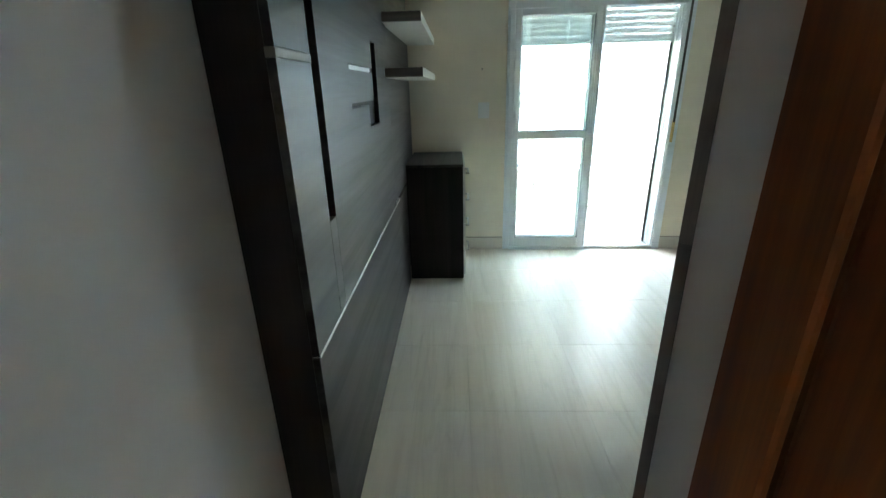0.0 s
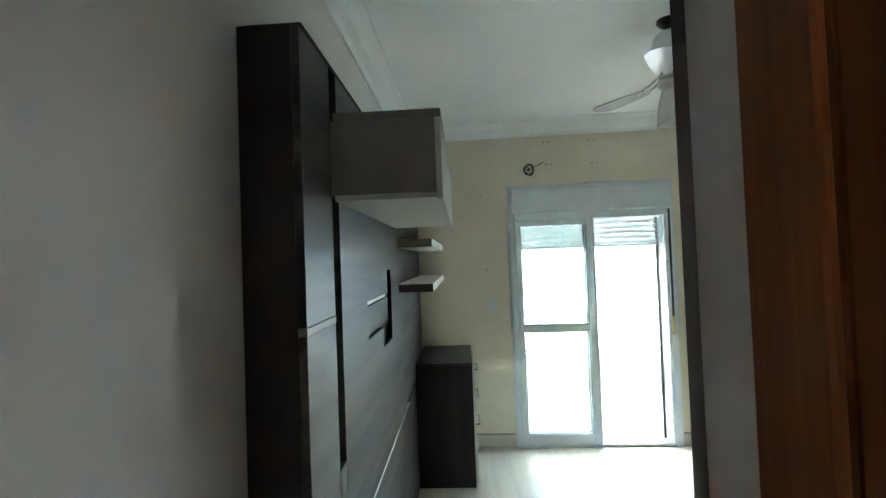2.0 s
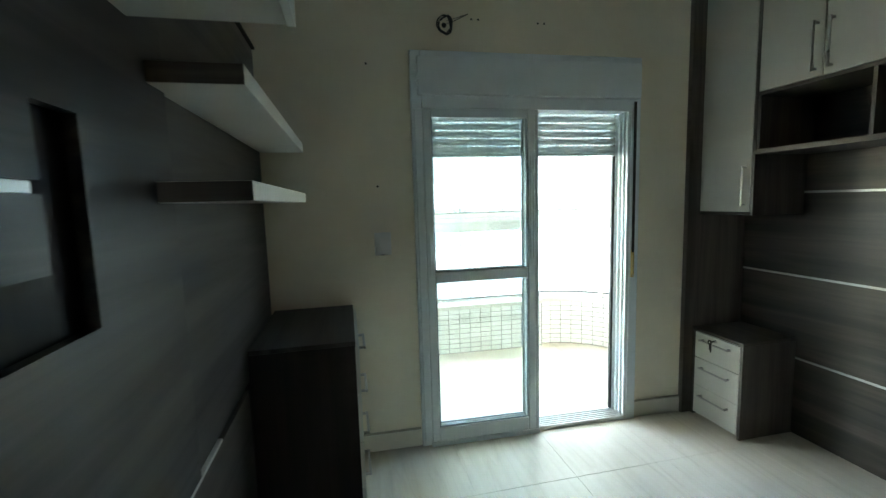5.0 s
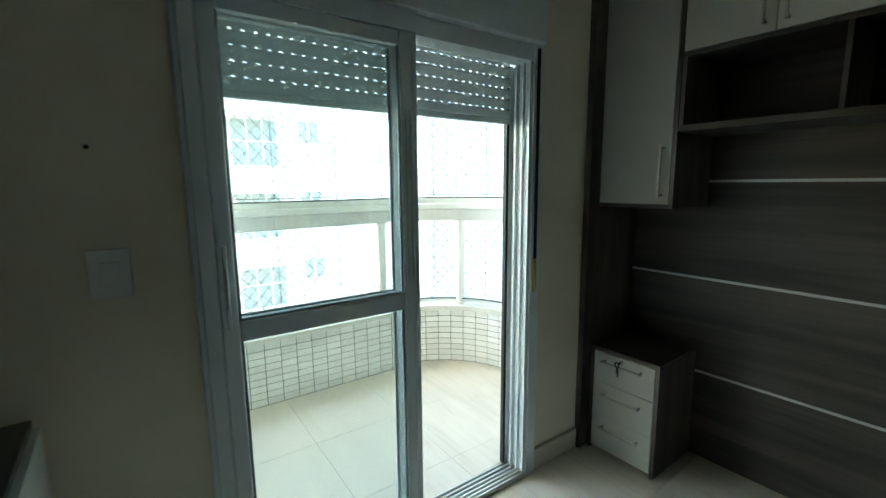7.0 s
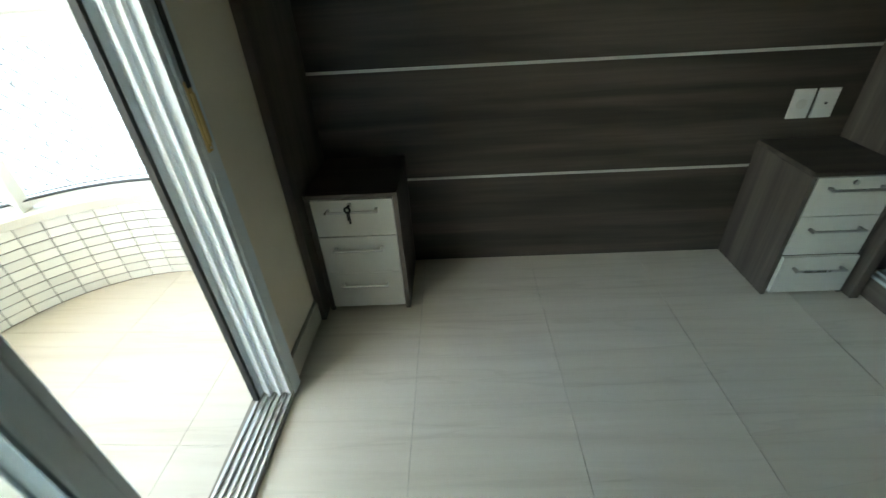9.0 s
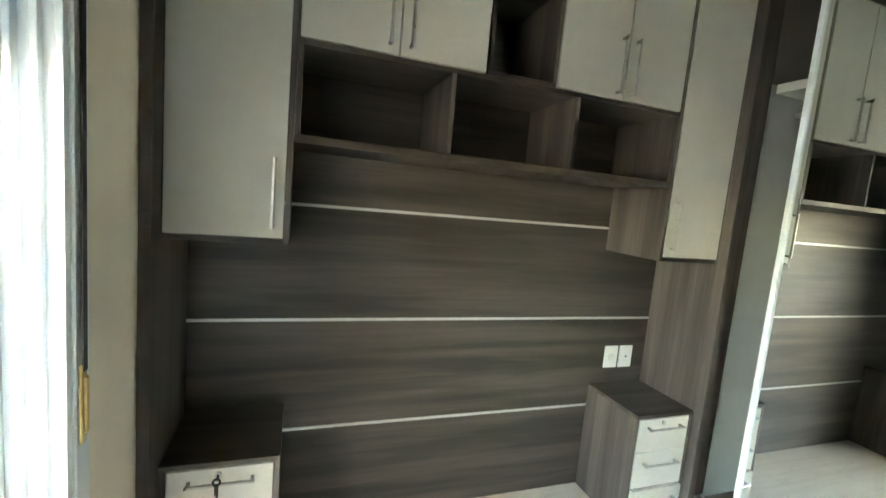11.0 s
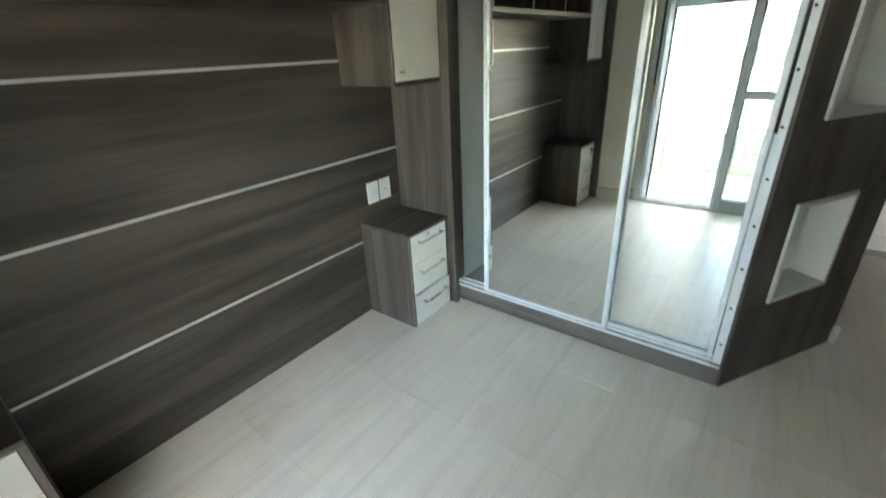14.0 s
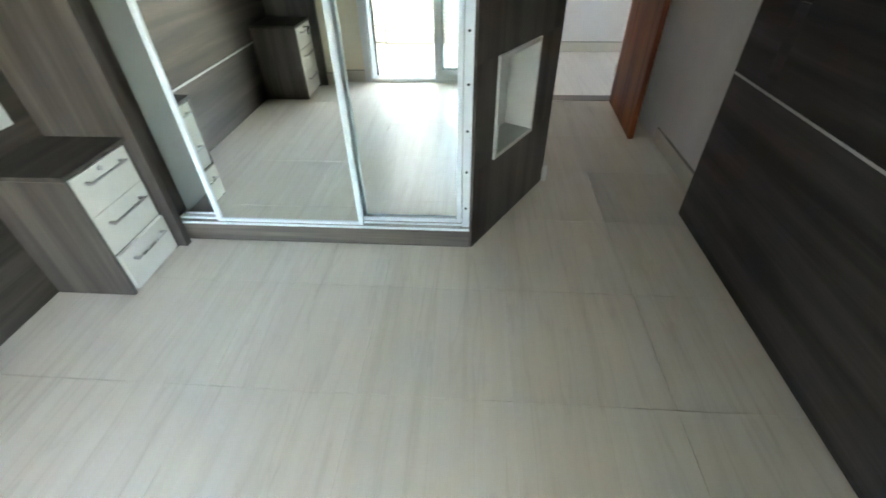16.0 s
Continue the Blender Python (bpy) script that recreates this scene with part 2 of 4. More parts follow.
def sweep(bm, path, prof):
    """Sweeps a closed profile of (across, up) along a level path of (x, y) points; across is to the right of travel."""
    rings = []
    for i, p in enumerate(path):
        a, b = path[max(i - 1, 0)], path[min(i + 1, len(path) - 1)]
        d = Vector((b[0] - a[0], b[1] - a[1])).normalized()
        rings.append([bm.verts.new((p[0] + d.y * u, p[1] - d.x * u, z)) for u, z in prof])
    n = len(prof)
    for r, s in zip(rings, rings[1:]):
        for k in range(n):
            bm.faces.new((r[k], r[(k + 1) % n], s[(k + 1) % n], s[k]))
    bm.faces.new(rings[0][::-1])
    bm.faces.new(rings[-1])
    return bm


def mesh_from(name, bm, material, smooth=False):
    bmesh.ops.recalc_face_normals(bm, faces=bm.faces)
    me = bpy.data.meshes.new(name)
    bm.to_mesh(me)
    bm.free()
    me.materials.append(material)
    if smooth:
        me.polygons.foreach_set("use_smooth", [True] * len(me.polygons))
    return me


def part(name, bm, material, parent, label="", smooth=False):
    ob = new(name, bm if isinstance(bm, bpy.types.Mesh) else mesh_from(name, bm, material, smooth))
    ob.parent = parent
    if label:
        tagged(ob, label)
    return ob


def thing(name, m, label, category, group=""):
    ob = new(name)
    ob.empty_display_size = 0.1
    ob.matrix_basis = m
    return tagged(ob, label, category, group)


def solid(name, bm, material, label, category, m=None, kind="structure", smooth=False):
    ob = new(name, mesh_from(name, bm, material, smooth))
    if m is not None:
        ob.matrix_basis = m
    return tagged(ob, label, category, kind=kind)


# the balcony side stands a little askew: along it x, outward y
NORTH = pose(0.5, 3.631, 0, 0, 0, -1.7)
CEIL = 2.70
OPEN_W, OPEN_H = 1.335, 2.165
EAST, WEST = 2.606, -0.392

# ---- structure ----
bm = bmesh.new()
box(bm, -1.1, 0.0, 0, 0.10, 0, 2.9)
box(bm, OPEN_W, 2.4, 0, 0.10, 0, 2.9)
box(bm, 0.0, OPEN_W, 0, 0.10, OPEN_H, 2.9)
wall_north = solid("wall_north", bm, M_CREAM, "cream painted wall round the balcony door", "wall", NORTH)
solid("wall_east", one_box(EAST, EAST + 0.15, -0.7, 3.7, 0, 2.9), M_CREAM, "cream wall behind the headboard unit", "wall")
solid("wall_west", one_box(WEST - 0.15, WEST, -0.8, 3.75, 0, 2.9), M_WHITEWALL, "plain white wall beside the entrance", "wall")
solid("wall_south", one_box(0.56, EAST, 0.5, 0.64, 0, 2.9), M_WHITEWALL, "white wall behind the wardrobe", "wall")

# side wall of the entry with the inner door's opening
RW = 0.447
bm = bmesh.new()
box(bm, RW, RW + 0.13, 0.40, 0.64, 0, 2.9)
box(bm, RW, RW + 0.13, -0.82, -0.36, 0, 2.9)
box(bm, RW, RW + 0.13, -0.36, 0.40, 2.08, 2.9)
solid("wall_entry", bm, M_WHITEWALL, "white side wall of the entry passage", "wall")

# end wall of the entry with the open doorway
bm = bmesh.new()
box(bm, WEST, -0.30, -0.82, -0.69, 0, 2.9)
box(bm, -0.30, RW, -0.82, -0.69, 2.10, 2.9)
solid("wall_doorway", bm, M_WHITEWALL, "white wall with the open doorway", "wall")
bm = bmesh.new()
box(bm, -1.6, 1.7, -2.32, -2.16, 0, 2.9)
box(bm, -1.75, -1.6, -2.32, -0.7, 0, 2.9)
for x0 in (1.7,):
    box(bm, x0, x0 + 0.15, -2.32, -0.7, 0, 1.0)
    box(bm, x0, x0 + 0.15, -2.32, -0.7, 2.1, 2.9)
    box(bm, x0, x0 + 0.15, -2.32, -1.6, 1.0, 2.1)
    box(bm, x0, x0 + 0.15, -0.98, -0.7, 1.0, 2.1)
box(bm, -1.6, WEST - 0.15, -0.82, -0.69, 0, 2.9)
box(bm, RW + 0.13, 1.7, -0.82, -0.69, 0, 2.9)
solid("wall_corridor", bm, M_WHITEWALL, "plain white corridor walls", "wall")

# ceiling with plaster cove
bm = bmesh.new()
box(bm, -1.8, EAST + 0.2, -2.35, 3.70, CEIL, CEIL + 0.2)
COVE = [(0, 2.58), (0.012, 2.58), (0.03, 2.60), (0.05, 2.645), (0.085, 2.68), (0.115, 2.69), (0.13, CEIL + 0.01), (0, CEIL + 0.01)]
W0 = NORTH @ Vector((-0.9, 0, 0))
W1 = NORTH @ Vector((2.11, 0, 0))
sweep(bm, [(W0.x, W0.y), (W1.x, W1.y)], COVE)
sweep(bm, [(WEST, 0.65), (WEST, 3.70)], COVE)
ceiling = solid("ceiling", bm, M_CEIL, "white plaster ceiling with a cove round its edge", "ceiling")

# floor slab; its tiles come last
floor = solid("floor", one_box(-1.7, EAST + 0.1, -2.3, 3.72, -0.16, -0.006), M_FLOORBASE, "floor of beige streaked porcelain tiles", "floor")
balcony_floor = solid("floor_balcony", one_box(-2.2, 2.3, 0.06, 1.62, -0.2, -0.021), M_FLOORBASE, "balcony floor of beige porcelain tiles", "floor", NORTH)

# outer building: unseen storeys above and beside, extended to block sun and sky
bm = bmesh.new()
box(bm, -60.0, -1.1, 0, 0.3, -24, 9.5)
box(bm, 2.4, 12.0, 0, 0.3, -24, 9.5)
box(bm, -1.1, 2.4, 0, 0.3, 2.905, 9.5)
box(bm, -1.1, 2.4, 0, 0.3, -24, -0.21)
solid("wall_facade", bm, M_OUTER, "unseen outer wall of the apartment block, extended to block light", "wall", NORTH)


# out of view, added to keep the bright western sky off the cabinets
solid("wall_balcony_end", one_box(-2.4, -2.205, 0.302, 2.1, -0.2, 2.665), M_OUTER, "unseen wall added at the balcony's west end to block low sky light", "wall", NORTH)

# slab of the balcony overhead; its depth past the net is added for shade
solid("ceiling_balcony", one_box(-2.4, 2.6, 0.101, 2.1, 2.66, 2.9), M_CEIL, "white soffit over the balcony, its unseen outer part added for shade", "ceiling", NORTH)


def baseboard(name, m, length, label):
    bm = bmesh.new()
    box(bm, 0, length, -0.014, 0, 0, 0.095)
    ob = solid(name, bm, M_SKIRT, label, "baseboard", m)
    part("top_strip", one_box(0, length, -0.012, 0, 0.0953, 0.105, 0.002), M_SKIRTTOP, ob, "darker cut top edge")
    return ob


baseboard("baseboard_1", NORTH @ pose(OPEN_W + 0.002, -0.001, 0), 0.36, "pale tiled baseboard under the cream wall")
baseboard("baseboard_2", NORTH @ pose(-0.345, -0.001, 0), 0.34, "pale tiled baseboard beside the balcony door")
baseboard("baseboard_3", pose(WEST + 0.001, 0.08, 0, 0, 0, 90), 0.865, "pale tiled baseboard along the entry wall")
baseboard("baseboard_4", pose(RW - 0.001, 0.64, 0, 0, 0, -90), 0.145, "short pale baseboard beside the wardrobe")
baseboard("baseboard_5", pose(-1.6, -2.159, 0, 0, 0, 180) @ pose(-3.2, 0, 0), 3.2, "pale baseboard of the corridor wall")
solid("trim_threshold", one_box(-0.30, RW, -0.80, -0.68, -0.004, 0.004, 0.002), M_THRESH, "brown polished stone door threshold", "threshold")

# ---- balcony door ----
door = tagged(new("door_1"), "white aluminium sliding balcony door, half open", "balcony door", kind="structure")
door.matrix_basis = NORTH
bm = bmesh.new()
for u0, u1 in ((0.0, 0.052), (1.278, OPEN_W)):
    box(bm, u0, u1, -0.03, 0.10, 0.0, OPEN_H, 0.003)
box(bm, 0.052, 1.278, -0.03, 0.10, 2.129, OPEN_H, 0.003)
box(bm, 0.052, 1.278, -0.028, 0.062, 1.87, 1.934, 0.002)
box(bm, 0.0525, 0.700, -0.050, -0.0305, 0.0, 0.027, 0.002)
box(bm, 0.0525, 0.700, -0.050, -0.0305, 1.869, 1.934, 0.002)
box(bm, 0.0521, 0.09, 0.032, 0.045, 0.027, 1.868)
box(bm, 0.012, 0.0535, -0.046, -0.0305, 0.028, 1.868, 0.004)
part("door_frame", bm, M_ALU, door)
bm = bmesh.new()
box(bm, 0.032, 1.316, -0.062, 0.099, 1.936, 2.128, 0.006, seg=2)
part("shutter_box", bm, M_ALU, door, "white shutter box cover")
bm = bmesh.new()
box(bm, 0.052, 1.278, -0.03, 0.10, 0.0, 0.012, 0.002)
for v in (-0.026, -0.006, 0.014, 0.036, 0.058, 0.082):
    box(bm, 0.052, 1.278, v, v + 0.006, 0.0121, 0.026)
part("bottom_track", bm, M_STRIP, door, "grooved aluminium bottom track")
# grooved guides up the closing side
bm = bmesh.new()
for k, v in enumerate((-0.024, 0.010, 0.044, 0.078)):
    box(bm, 1.244 + 0.005 * (3 - k), 1.2779, v, v + 0.012, 0.027, 1.869, 0.001)
box(bm, 1.268, 1.2778, -0.011, 0.077, 0.027, 1.869)
part("side_guide", bm, M_ALU, door, "grooved aluminium side guides")
part("weather_strip", one_box(1.230, 1.2438, 0.080, 0.0985, 0.027, 1.869), M_BLACK, door, "black weather strip")


def sliding_leaf(u0, u1, v, handle):
    leaf = part("sliding_leaf", box(bmesh.new(), u0, u0 + 0.045, v, v + 0.03, 0.028, 1.868, 0.008, seg=3), M_ALU, door, "white framed glass door leaf")
    part("stile", one_box(u1 - 0.045, u1, v, v + 0.03, 0.028, 1.868, 0.008, seg=3), M_ALU, leaf)
    for z0, z1 in ((0.028, 0.108), (0.94, 1.0), (1.822, 1.868)):
        part("rail", one_box(u0 + 0.0455, u1 - 0.0455, v + 0.002, v + 0.028, z0, z1, 0.003), M_ALU, leaf)
    for z0, z1 in ((0.1085, 0.9395), (1.0005, 1.8215)):
        g = part("pane", one_box(u0 + 0.046, u1 - 0.046, v + 0.012, v + 0.016, z0, z1), M_GLASS, leaf, "clear glass pane")
        g.visible_shadow = False
    bm = bmesh.new()
    s = 0.007
    for z0, z1 in ((0.1082, 0.94), (1.0, 1.822)):
        box(bm, u0 + 0.0452, u0 + 0.0452 + s, v + 0.006, v + 0.0115, z0, z1)
        box(bm, u1 - 0.0452 - s, u1 - 0.0452, v + 0.006, v + 0.0115, z0, z1)
        box(bm, u0 + 0.053, u1 - 0.053, v + 0.006, v + 0.0115, z0, z0 + s)
    part("gasket", bm, M_GASKET, leaf, "blue-grey glazing gasket")
    if handle:
        bm = bmesh.new()
        box(bm, u0 + 0.012, u0 + 0.028, v - 0.006, v, 0.98, 1.22, 0.004)
        box(bm, u0 + 0.016, u0 + 0.024, v - 0.02, v - 0.0055, 1.04, 1.16, 0.003)
        part("handle", bm, M_ALU, leaf, "slim white pull handle")


sliding_leaf(0.054, 0.677, -0.048, True)
sliding_leaf(0.058, 0.668, 0.0, False)
bm = bmesh.new()
for u0 in (0.646, 0.662):
    box(bm, u0, u0 + 0.004, -0.0502, -0.0482, 1.05, 1.62)
part("interlock_stile", one_box(0.6775, 0.698, -0.046, -0.016, 0.028, 1.868, 0.003), M_ALU, door, "white interlocking stile")
part("stile_groove", bm, M_STRIP, door, "bright groove on the stile")

# roller shutter, partly lowered
shutter = thing("roller_shutter", NORTH, "grey slatted roller shutter lowered a little above the balcony door", "shutter")
SL = 0.043
for k in range(6):
    z = 1.650 + k * SL
    bm = bmesh.new()
    sweep(bm, [(0.055, 0.078), (1.242, 0.078)], [(-0.003, z), (0.002, z), (0.0038, z + SL * 0.3), (0.0038, z + SL * 0.65), (0.002, z + SL - 0.006), (-0.003, z + SL - 0.006)])
    part("slat", bm, M_SHUTTER, shutter)
    bm = bmesh.new()
    n = 34
    for i in range(n):
        u = 0.056 + 1.184 * i / n
        box(bm, u, u + 0.0222, 0.0765, 0.0795, z + SL - 0.0062, z + SL + 0.0002)
    part("slat_hinge", bm, M_SHUTTER, shutter)
part("bottom_bar", one_box(0.055, 1.242, 0.070, 0.086, 1.628, 1.6495, 0.003), M_SHUTTER, shutter)
strap = thing("shutter_strap", NORTH @ pose(1.296, -0.031, 0.9), "black shutter strap with a brass winder plate", "strap")
part("strap", one_box(-0.008, 0.008, -0.008, -0.004, 0.15, 1.02), M_STRAP, strap)
bm = bmesh.new()
box(bm, -0.011, 0.011, -0.006, 0, 0.0, 0.165, 0.002)
box(bm, -0.008, 0.008, -0.012, -0.0061, 0.02, 0.14, 0.003)
part("winder_plate", bm, M_BRASS, strap, "brass winder plate")
part("screw", tube(bmesh.new(), [(0, -0.0085, 0.010), (0, -0.006, 0.010)], 0.003), M_STEEL, strap)


# ---- fittings on the balcony wall ----
def plate(name, m, w, h, label, holes=(), category="switch"):
    t = thing(name, m, label, category)
    part("cover", one_box(-w / 2, w / 2, -0.008, 0, -h / 2, h / 2, 0.003, seg=2), M_PLASTIC, t)
    for n, (x, z, r, mat) in enumerate(holes):
        part("insert", tube(bmesh.new(), [(x, -0.0105, z), (x, -0.0078, z)], r, 14), mat, t)
    return t


sw = plate("light_switch", NORTH @ pose(-0.175, -0.0005, 1.167), 0.088, 0.122, "white plastic light switch on the cream wall")
part("rocker", one_box(-0.022, 0.022, -0.011, -0.0085, -0.03, 0.03, 0.002), M_PLASTIC, sw)
for u, z in ((0.324, 2.528), (0.362, 2.528), (0.695, 2.526), (0.735, 2.526), (0.340, 2.338), (0.378, 2.338), (0.715, 2.334), (0.753, 2.334), (-0.222, 2.097), (-0.19, 1.472)):
    h = thing("screw_hole", NORTH @ pose(u, -0.0015, z), "small dark screw hole in the cream wall", "screw hole", "screw holes above the balcony door")
    part("plug", tube(bmesh.new(), [(0, -0.001, 0), (0, 0.001, 0)], 0.0055, 10), M_BLACK, h)
wires = thing("wires", NORTH @ pose(0.192, 0, 2.302), "bundle of loose dark cables coming out of the wall", "cables")
rng = random.Random(5)
for k in range(4):
    pts = []
    r = 0.028 + 0.017 * rng.random()
    for i in range(17):
        a = i / 16 * (4.2 + rng.random() * 1.2) + k * 1.3
        pts.append((r * math.cos(a) - 0.006 + 0.004 * k, -0.006 - 0.03 * i / 16, r * 1.3 * math.sin(a) - 0.006 + 0.006 * math.sin(2 * a)))
    part("cable", tube(bmesh.new(), pts, 0.0036, 6), M_BLACK, wires, smooth=True)
for dz in (0.0, 0.014):
    pts = [(0.012 + 0.115 * i / 8, -0.012 - 0.012 * math.sin(i / 8 * 3), 0.004 + dz + (0.052 - dz) * (i / 8) ** 1.4) for i in range(9)]
    part("cable", tube(bmesh.new(), pts, 0.0018, 6), M_STRAP, wires, "thin grey cable end", smooth=True)
part("cut_hole", tube(bmesh.new(), [(0, -0.002, 0.0), (0, 0.0, 0.0)], 0.013, 12), M_BLACK, wires)


# ---- handles, drawers and cabinets ----
def bar_handle(parent, centre, length, axis, out):
    """A slim bar on two short posts; out: the direction away from the front."""
    c, o = Vector(centre), Vector(out)
    d = Vector((0, 0, 1)) if axis == 'z' else Vector((0, 1, 0))
    bm = bmesh.new()
    a, b = c - d * length / 2 + o * 0.026, c + d * length / 2 + o * 0.026
    tube(bm, [a, b], 0.0056, 10)
    for k in (-1, 1):
        f = c + d * k * (length / 2 - 0.008)
        e = f + o * 0.0205
        box(bm, min(f.x, e.x) - 0.0035 * abs(o.y), max(f.x, e.x) + 0.0035 * abs(o.y), f.y - 0.005, f.y + 0.005, f.z - 0.005, f.z + 0.005)
    return part("handle", bm, M_HANDLE, parent, "slim brushed steel bar handle")


def nightstand(y0, y1, xf, label, key, gaps, seams):
    """Three drawers in a dark carcass, backed against the headboard panel."""
    xb, h = 2.584, 0.562
    t = thing("nightstand", pose(xb, (y0 + y1) / 2, 0), label, "nightstand", "nightstands by the headboard")
    a, b, w = y0 - (y0 + y1) / 2, y1 - (y0 + y1) / 2, xf - xb
    for s0, s1 in ((a, a + 0.018), (b - 0.018, b)):
        part("side_panel", one_box(w + 0.002, 0, s0, s1, 0, h - 0.0185, 0.001), M_DARK_Z, t)
    part("top", one_box(w - 0.002, 0, a, b, h - 0.018, h, 0.0015), M_DARK_Y, t, "dark wood-grain top")
    part("bottom_board", one_box(w + 0.02, 0, a + 0.0185, b - 0.0185, 0.012, 0.028), M_DARK_Y, t)
    z = [0.018, 0.2, 0.378, h - 0.022]
    for k in range(3):
        lean = gaps[k]
        f = part("drawer_front", one_box(w + 0.001 - lean, w + 0.019 - lean, a + 0.021, b - 0.021, z[k] + seams[k], z[k + 1] - seams[k + 1], 0.0008), M_OFFWHITE, t, "off-white drawer front")
        bar_handle(f, (w + 0.001 - lean, (a + b) / 2, (0.146, 0.324, 0.498)[k]), 0.2, 'y', (-1, 0, 0))
        if k == 2:
            zc = 0.518
            part("lock", tube(bmesh.new(), [(w - 0.006, 0.008, zc), (w + 0.001, 0.008, zc)], 0.0095, 14), M_HANDLE, f, "round steel drawer lock")
            if key:
                kb = bmesh.new()
                box(kb, w - 0.030, w - 0.0065, 0.005, 0.011, zc - 0.003, zc + 0.003)
                tube(kb, [(w - 0.038, 0.008 + 0.010 * math.cos(q), zc - 0.002 + 0.011 * math.sin(q)) for q in [i * math.pi / 8 for i in range(17)]], 0.004, 6, False)
                box(kb, w - 0.032, w - 0.029, 0.003, 0.010, zc - 0.065, zc - 0.012)
                box(kb, w - 0.036, w - 0.033, 0.009, 0.014, zc - 0.048, zc - 0.012)
                part("key", kb, M_STRAP, f, "small dark key in the lock")
    return t


nightstand(3.186, 3.537, 2.221, "dark wood nightstand, three off-white drawers, key in the lock", True, (0, 0.0, 0), (0.0025, 0.0006, 0.0025, 0.0025))
nightstand(1.350, 1.684, 2.237, "dark wood nightstand with three off-white drawers beside the wardrobe", False, (0.014, 0.001, 0), (0.0025, 0.003, 0.001, 0.0025))

# headboard panel: boards with bright strips between
hb = thing("headboard_panel", pose(2.586, 2.44, 0), "dark wood-grain headboard panel with thin aluminium strips across the wall", "headboard")
zs = [0.0, 0.445, 0.914, 1.379, 1.5815]
for z0, z1 in zip(zs, zs[1:]):
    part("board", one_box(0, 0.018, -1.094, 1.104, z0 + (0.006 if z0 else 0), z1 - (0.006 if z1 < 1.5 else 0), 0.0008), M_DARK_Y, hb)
for z in zs[1:4]:
    part("strip", one_box(-0.003, 0.012, -1.094, 1.104, z - 0.0058, z + 0.0058, 0.001), M_STRIP, hb, "thin satin aluminium strip")
for n, y in enumerate((1.567, 1.472)):
    plate("wall_socket", pose(2.5858, y, 0.704, 0, 0, -90), 0.082, 0.118, "white plastic wall socket plate on the headboard panel",
          ((0, 0.0, 0.02 if n == 0 else 0.005, M_STEEL if n == 0 else M_BLACK),), "wall socket")

# tall side panels and the cornice over the headboard unit
XF = 2.243
for y0, y1, x0, lab in ((3.546, 3.577, 2.162, "tall dark wood-grain side panel beside the balcony wall"), (1.310, 1.346, 2.196, "tall dark wood-grain side panel beside the wardrobe")):
    t = thing("side_panel", pose(2.586, y0, 0), lab, "cabinet panel", "side panels of the headboard unit")
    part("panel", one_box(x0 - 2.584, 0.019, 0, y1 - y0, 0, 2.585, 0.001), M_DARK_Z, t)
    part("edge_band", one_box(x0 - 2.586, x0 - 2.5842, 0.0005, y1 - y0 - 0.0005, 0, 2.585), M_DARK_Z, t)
t = thing("cornice", pose(2.586, 1.31, 2.586), "dark wood-grain cornice board under the ceiling", "cornice")
part("board", one_box(2.222 - 2.586, 2.242 - 2.586, -0.004, 3.5455 - 1.31, -0.017, 0.113, 0.001), M_DARK_Y, t)


def wall_cabinet(y0, y1, z0, z1, splits, handle_z, sides, label, inset=0.0165, low=None, high=None):
    """A closed cabinet over the bed; splits: the joints between its doors; sides: which handle edge each door has."""
    xb = 2.603
    t = thing("wall_cabinet", pose(xb, (y0 + y1) / 2, z0), label, "wall cabinet", "cabinets over the headboard")
    c, w, h = (y0 + y1) / 2, XF + (0.001 if inset > 0.01 else 0.0185) - xb, z1 - z0
    a, b = y0 - c, y1 - c
    for s in (a, b - 0.016):
        part("side_board", one_box(w, 0, s, s + 0.016, 0, h, 0.0008), M_DARK_Z, t)
    part("bottom_board", one_box(w, 0, a + 0.0165, b - 0.0165, 0, 0.016, 0.0008), M_DARK_Y, t)
    part("top_board", one_box(w + 0.02, 0, a + 0.0165, b - 0.0165, h - 0.016, h), M_DARK_Y, t)
    part("back_board", one_box(-0.006, 0, a + 0.0165, b - 0.0165, 0.0165, h - 0.0165), M_DARK_Y, t)
    ys = [y0 + (low or inset), *splits, y1 - (high or inset)]
    for k, (p, q) in enumerate(zip(ys, ys[1:])):
        d = part("door", one_box(XF - xb - 0.001, XF - xb + 0.017, p - c + 0.0022, q - c - 0.0022, 0.0185 if inset > 0.01 else 0.004, h - 0.003, 0.0012), M_BEIGE, t, "beige cabinet door")
        hy = (q - c - 0.034) if sides[k] == 1 else (p - c + 0.034)
        bar_handle(d, (XF - xb - 0.001, hy, handle_z - z0), 0.215, 'z', (-1, 0, 0))
    return t


wall_cabinet(3.194, 3.5455, 1.262, 2.567, (), 1.42, (0,), "tall beige cabinet in dark wood hung beside the balcony wall", high=0.003)
wall_cabinet(2.572, 3.193, 1.893, 2.567, (2.884,), 2.028, (1, 0), "two-door beige wall cabinet over the open shelves", 0.002)
wall_cabinet(1.687, 2.291, 1.893, 2.567, (1.988,), 2.018, (1, 0), "two-door beige wall cabinet over the open shelves", 0.002)
wall_cabinet(1.347, 1.686, 1.268, 2.567, (), 1.424, (1,), "tall beige cabinet in dark wood hung beside the wardrobe", low=0.006)

# open column between the two pairs of doors
t = thing("open_niche", pose(2.603, 2.4315, 1.893), "open dark wood niche column with one shelf between the wall cabinets", "open shelf")
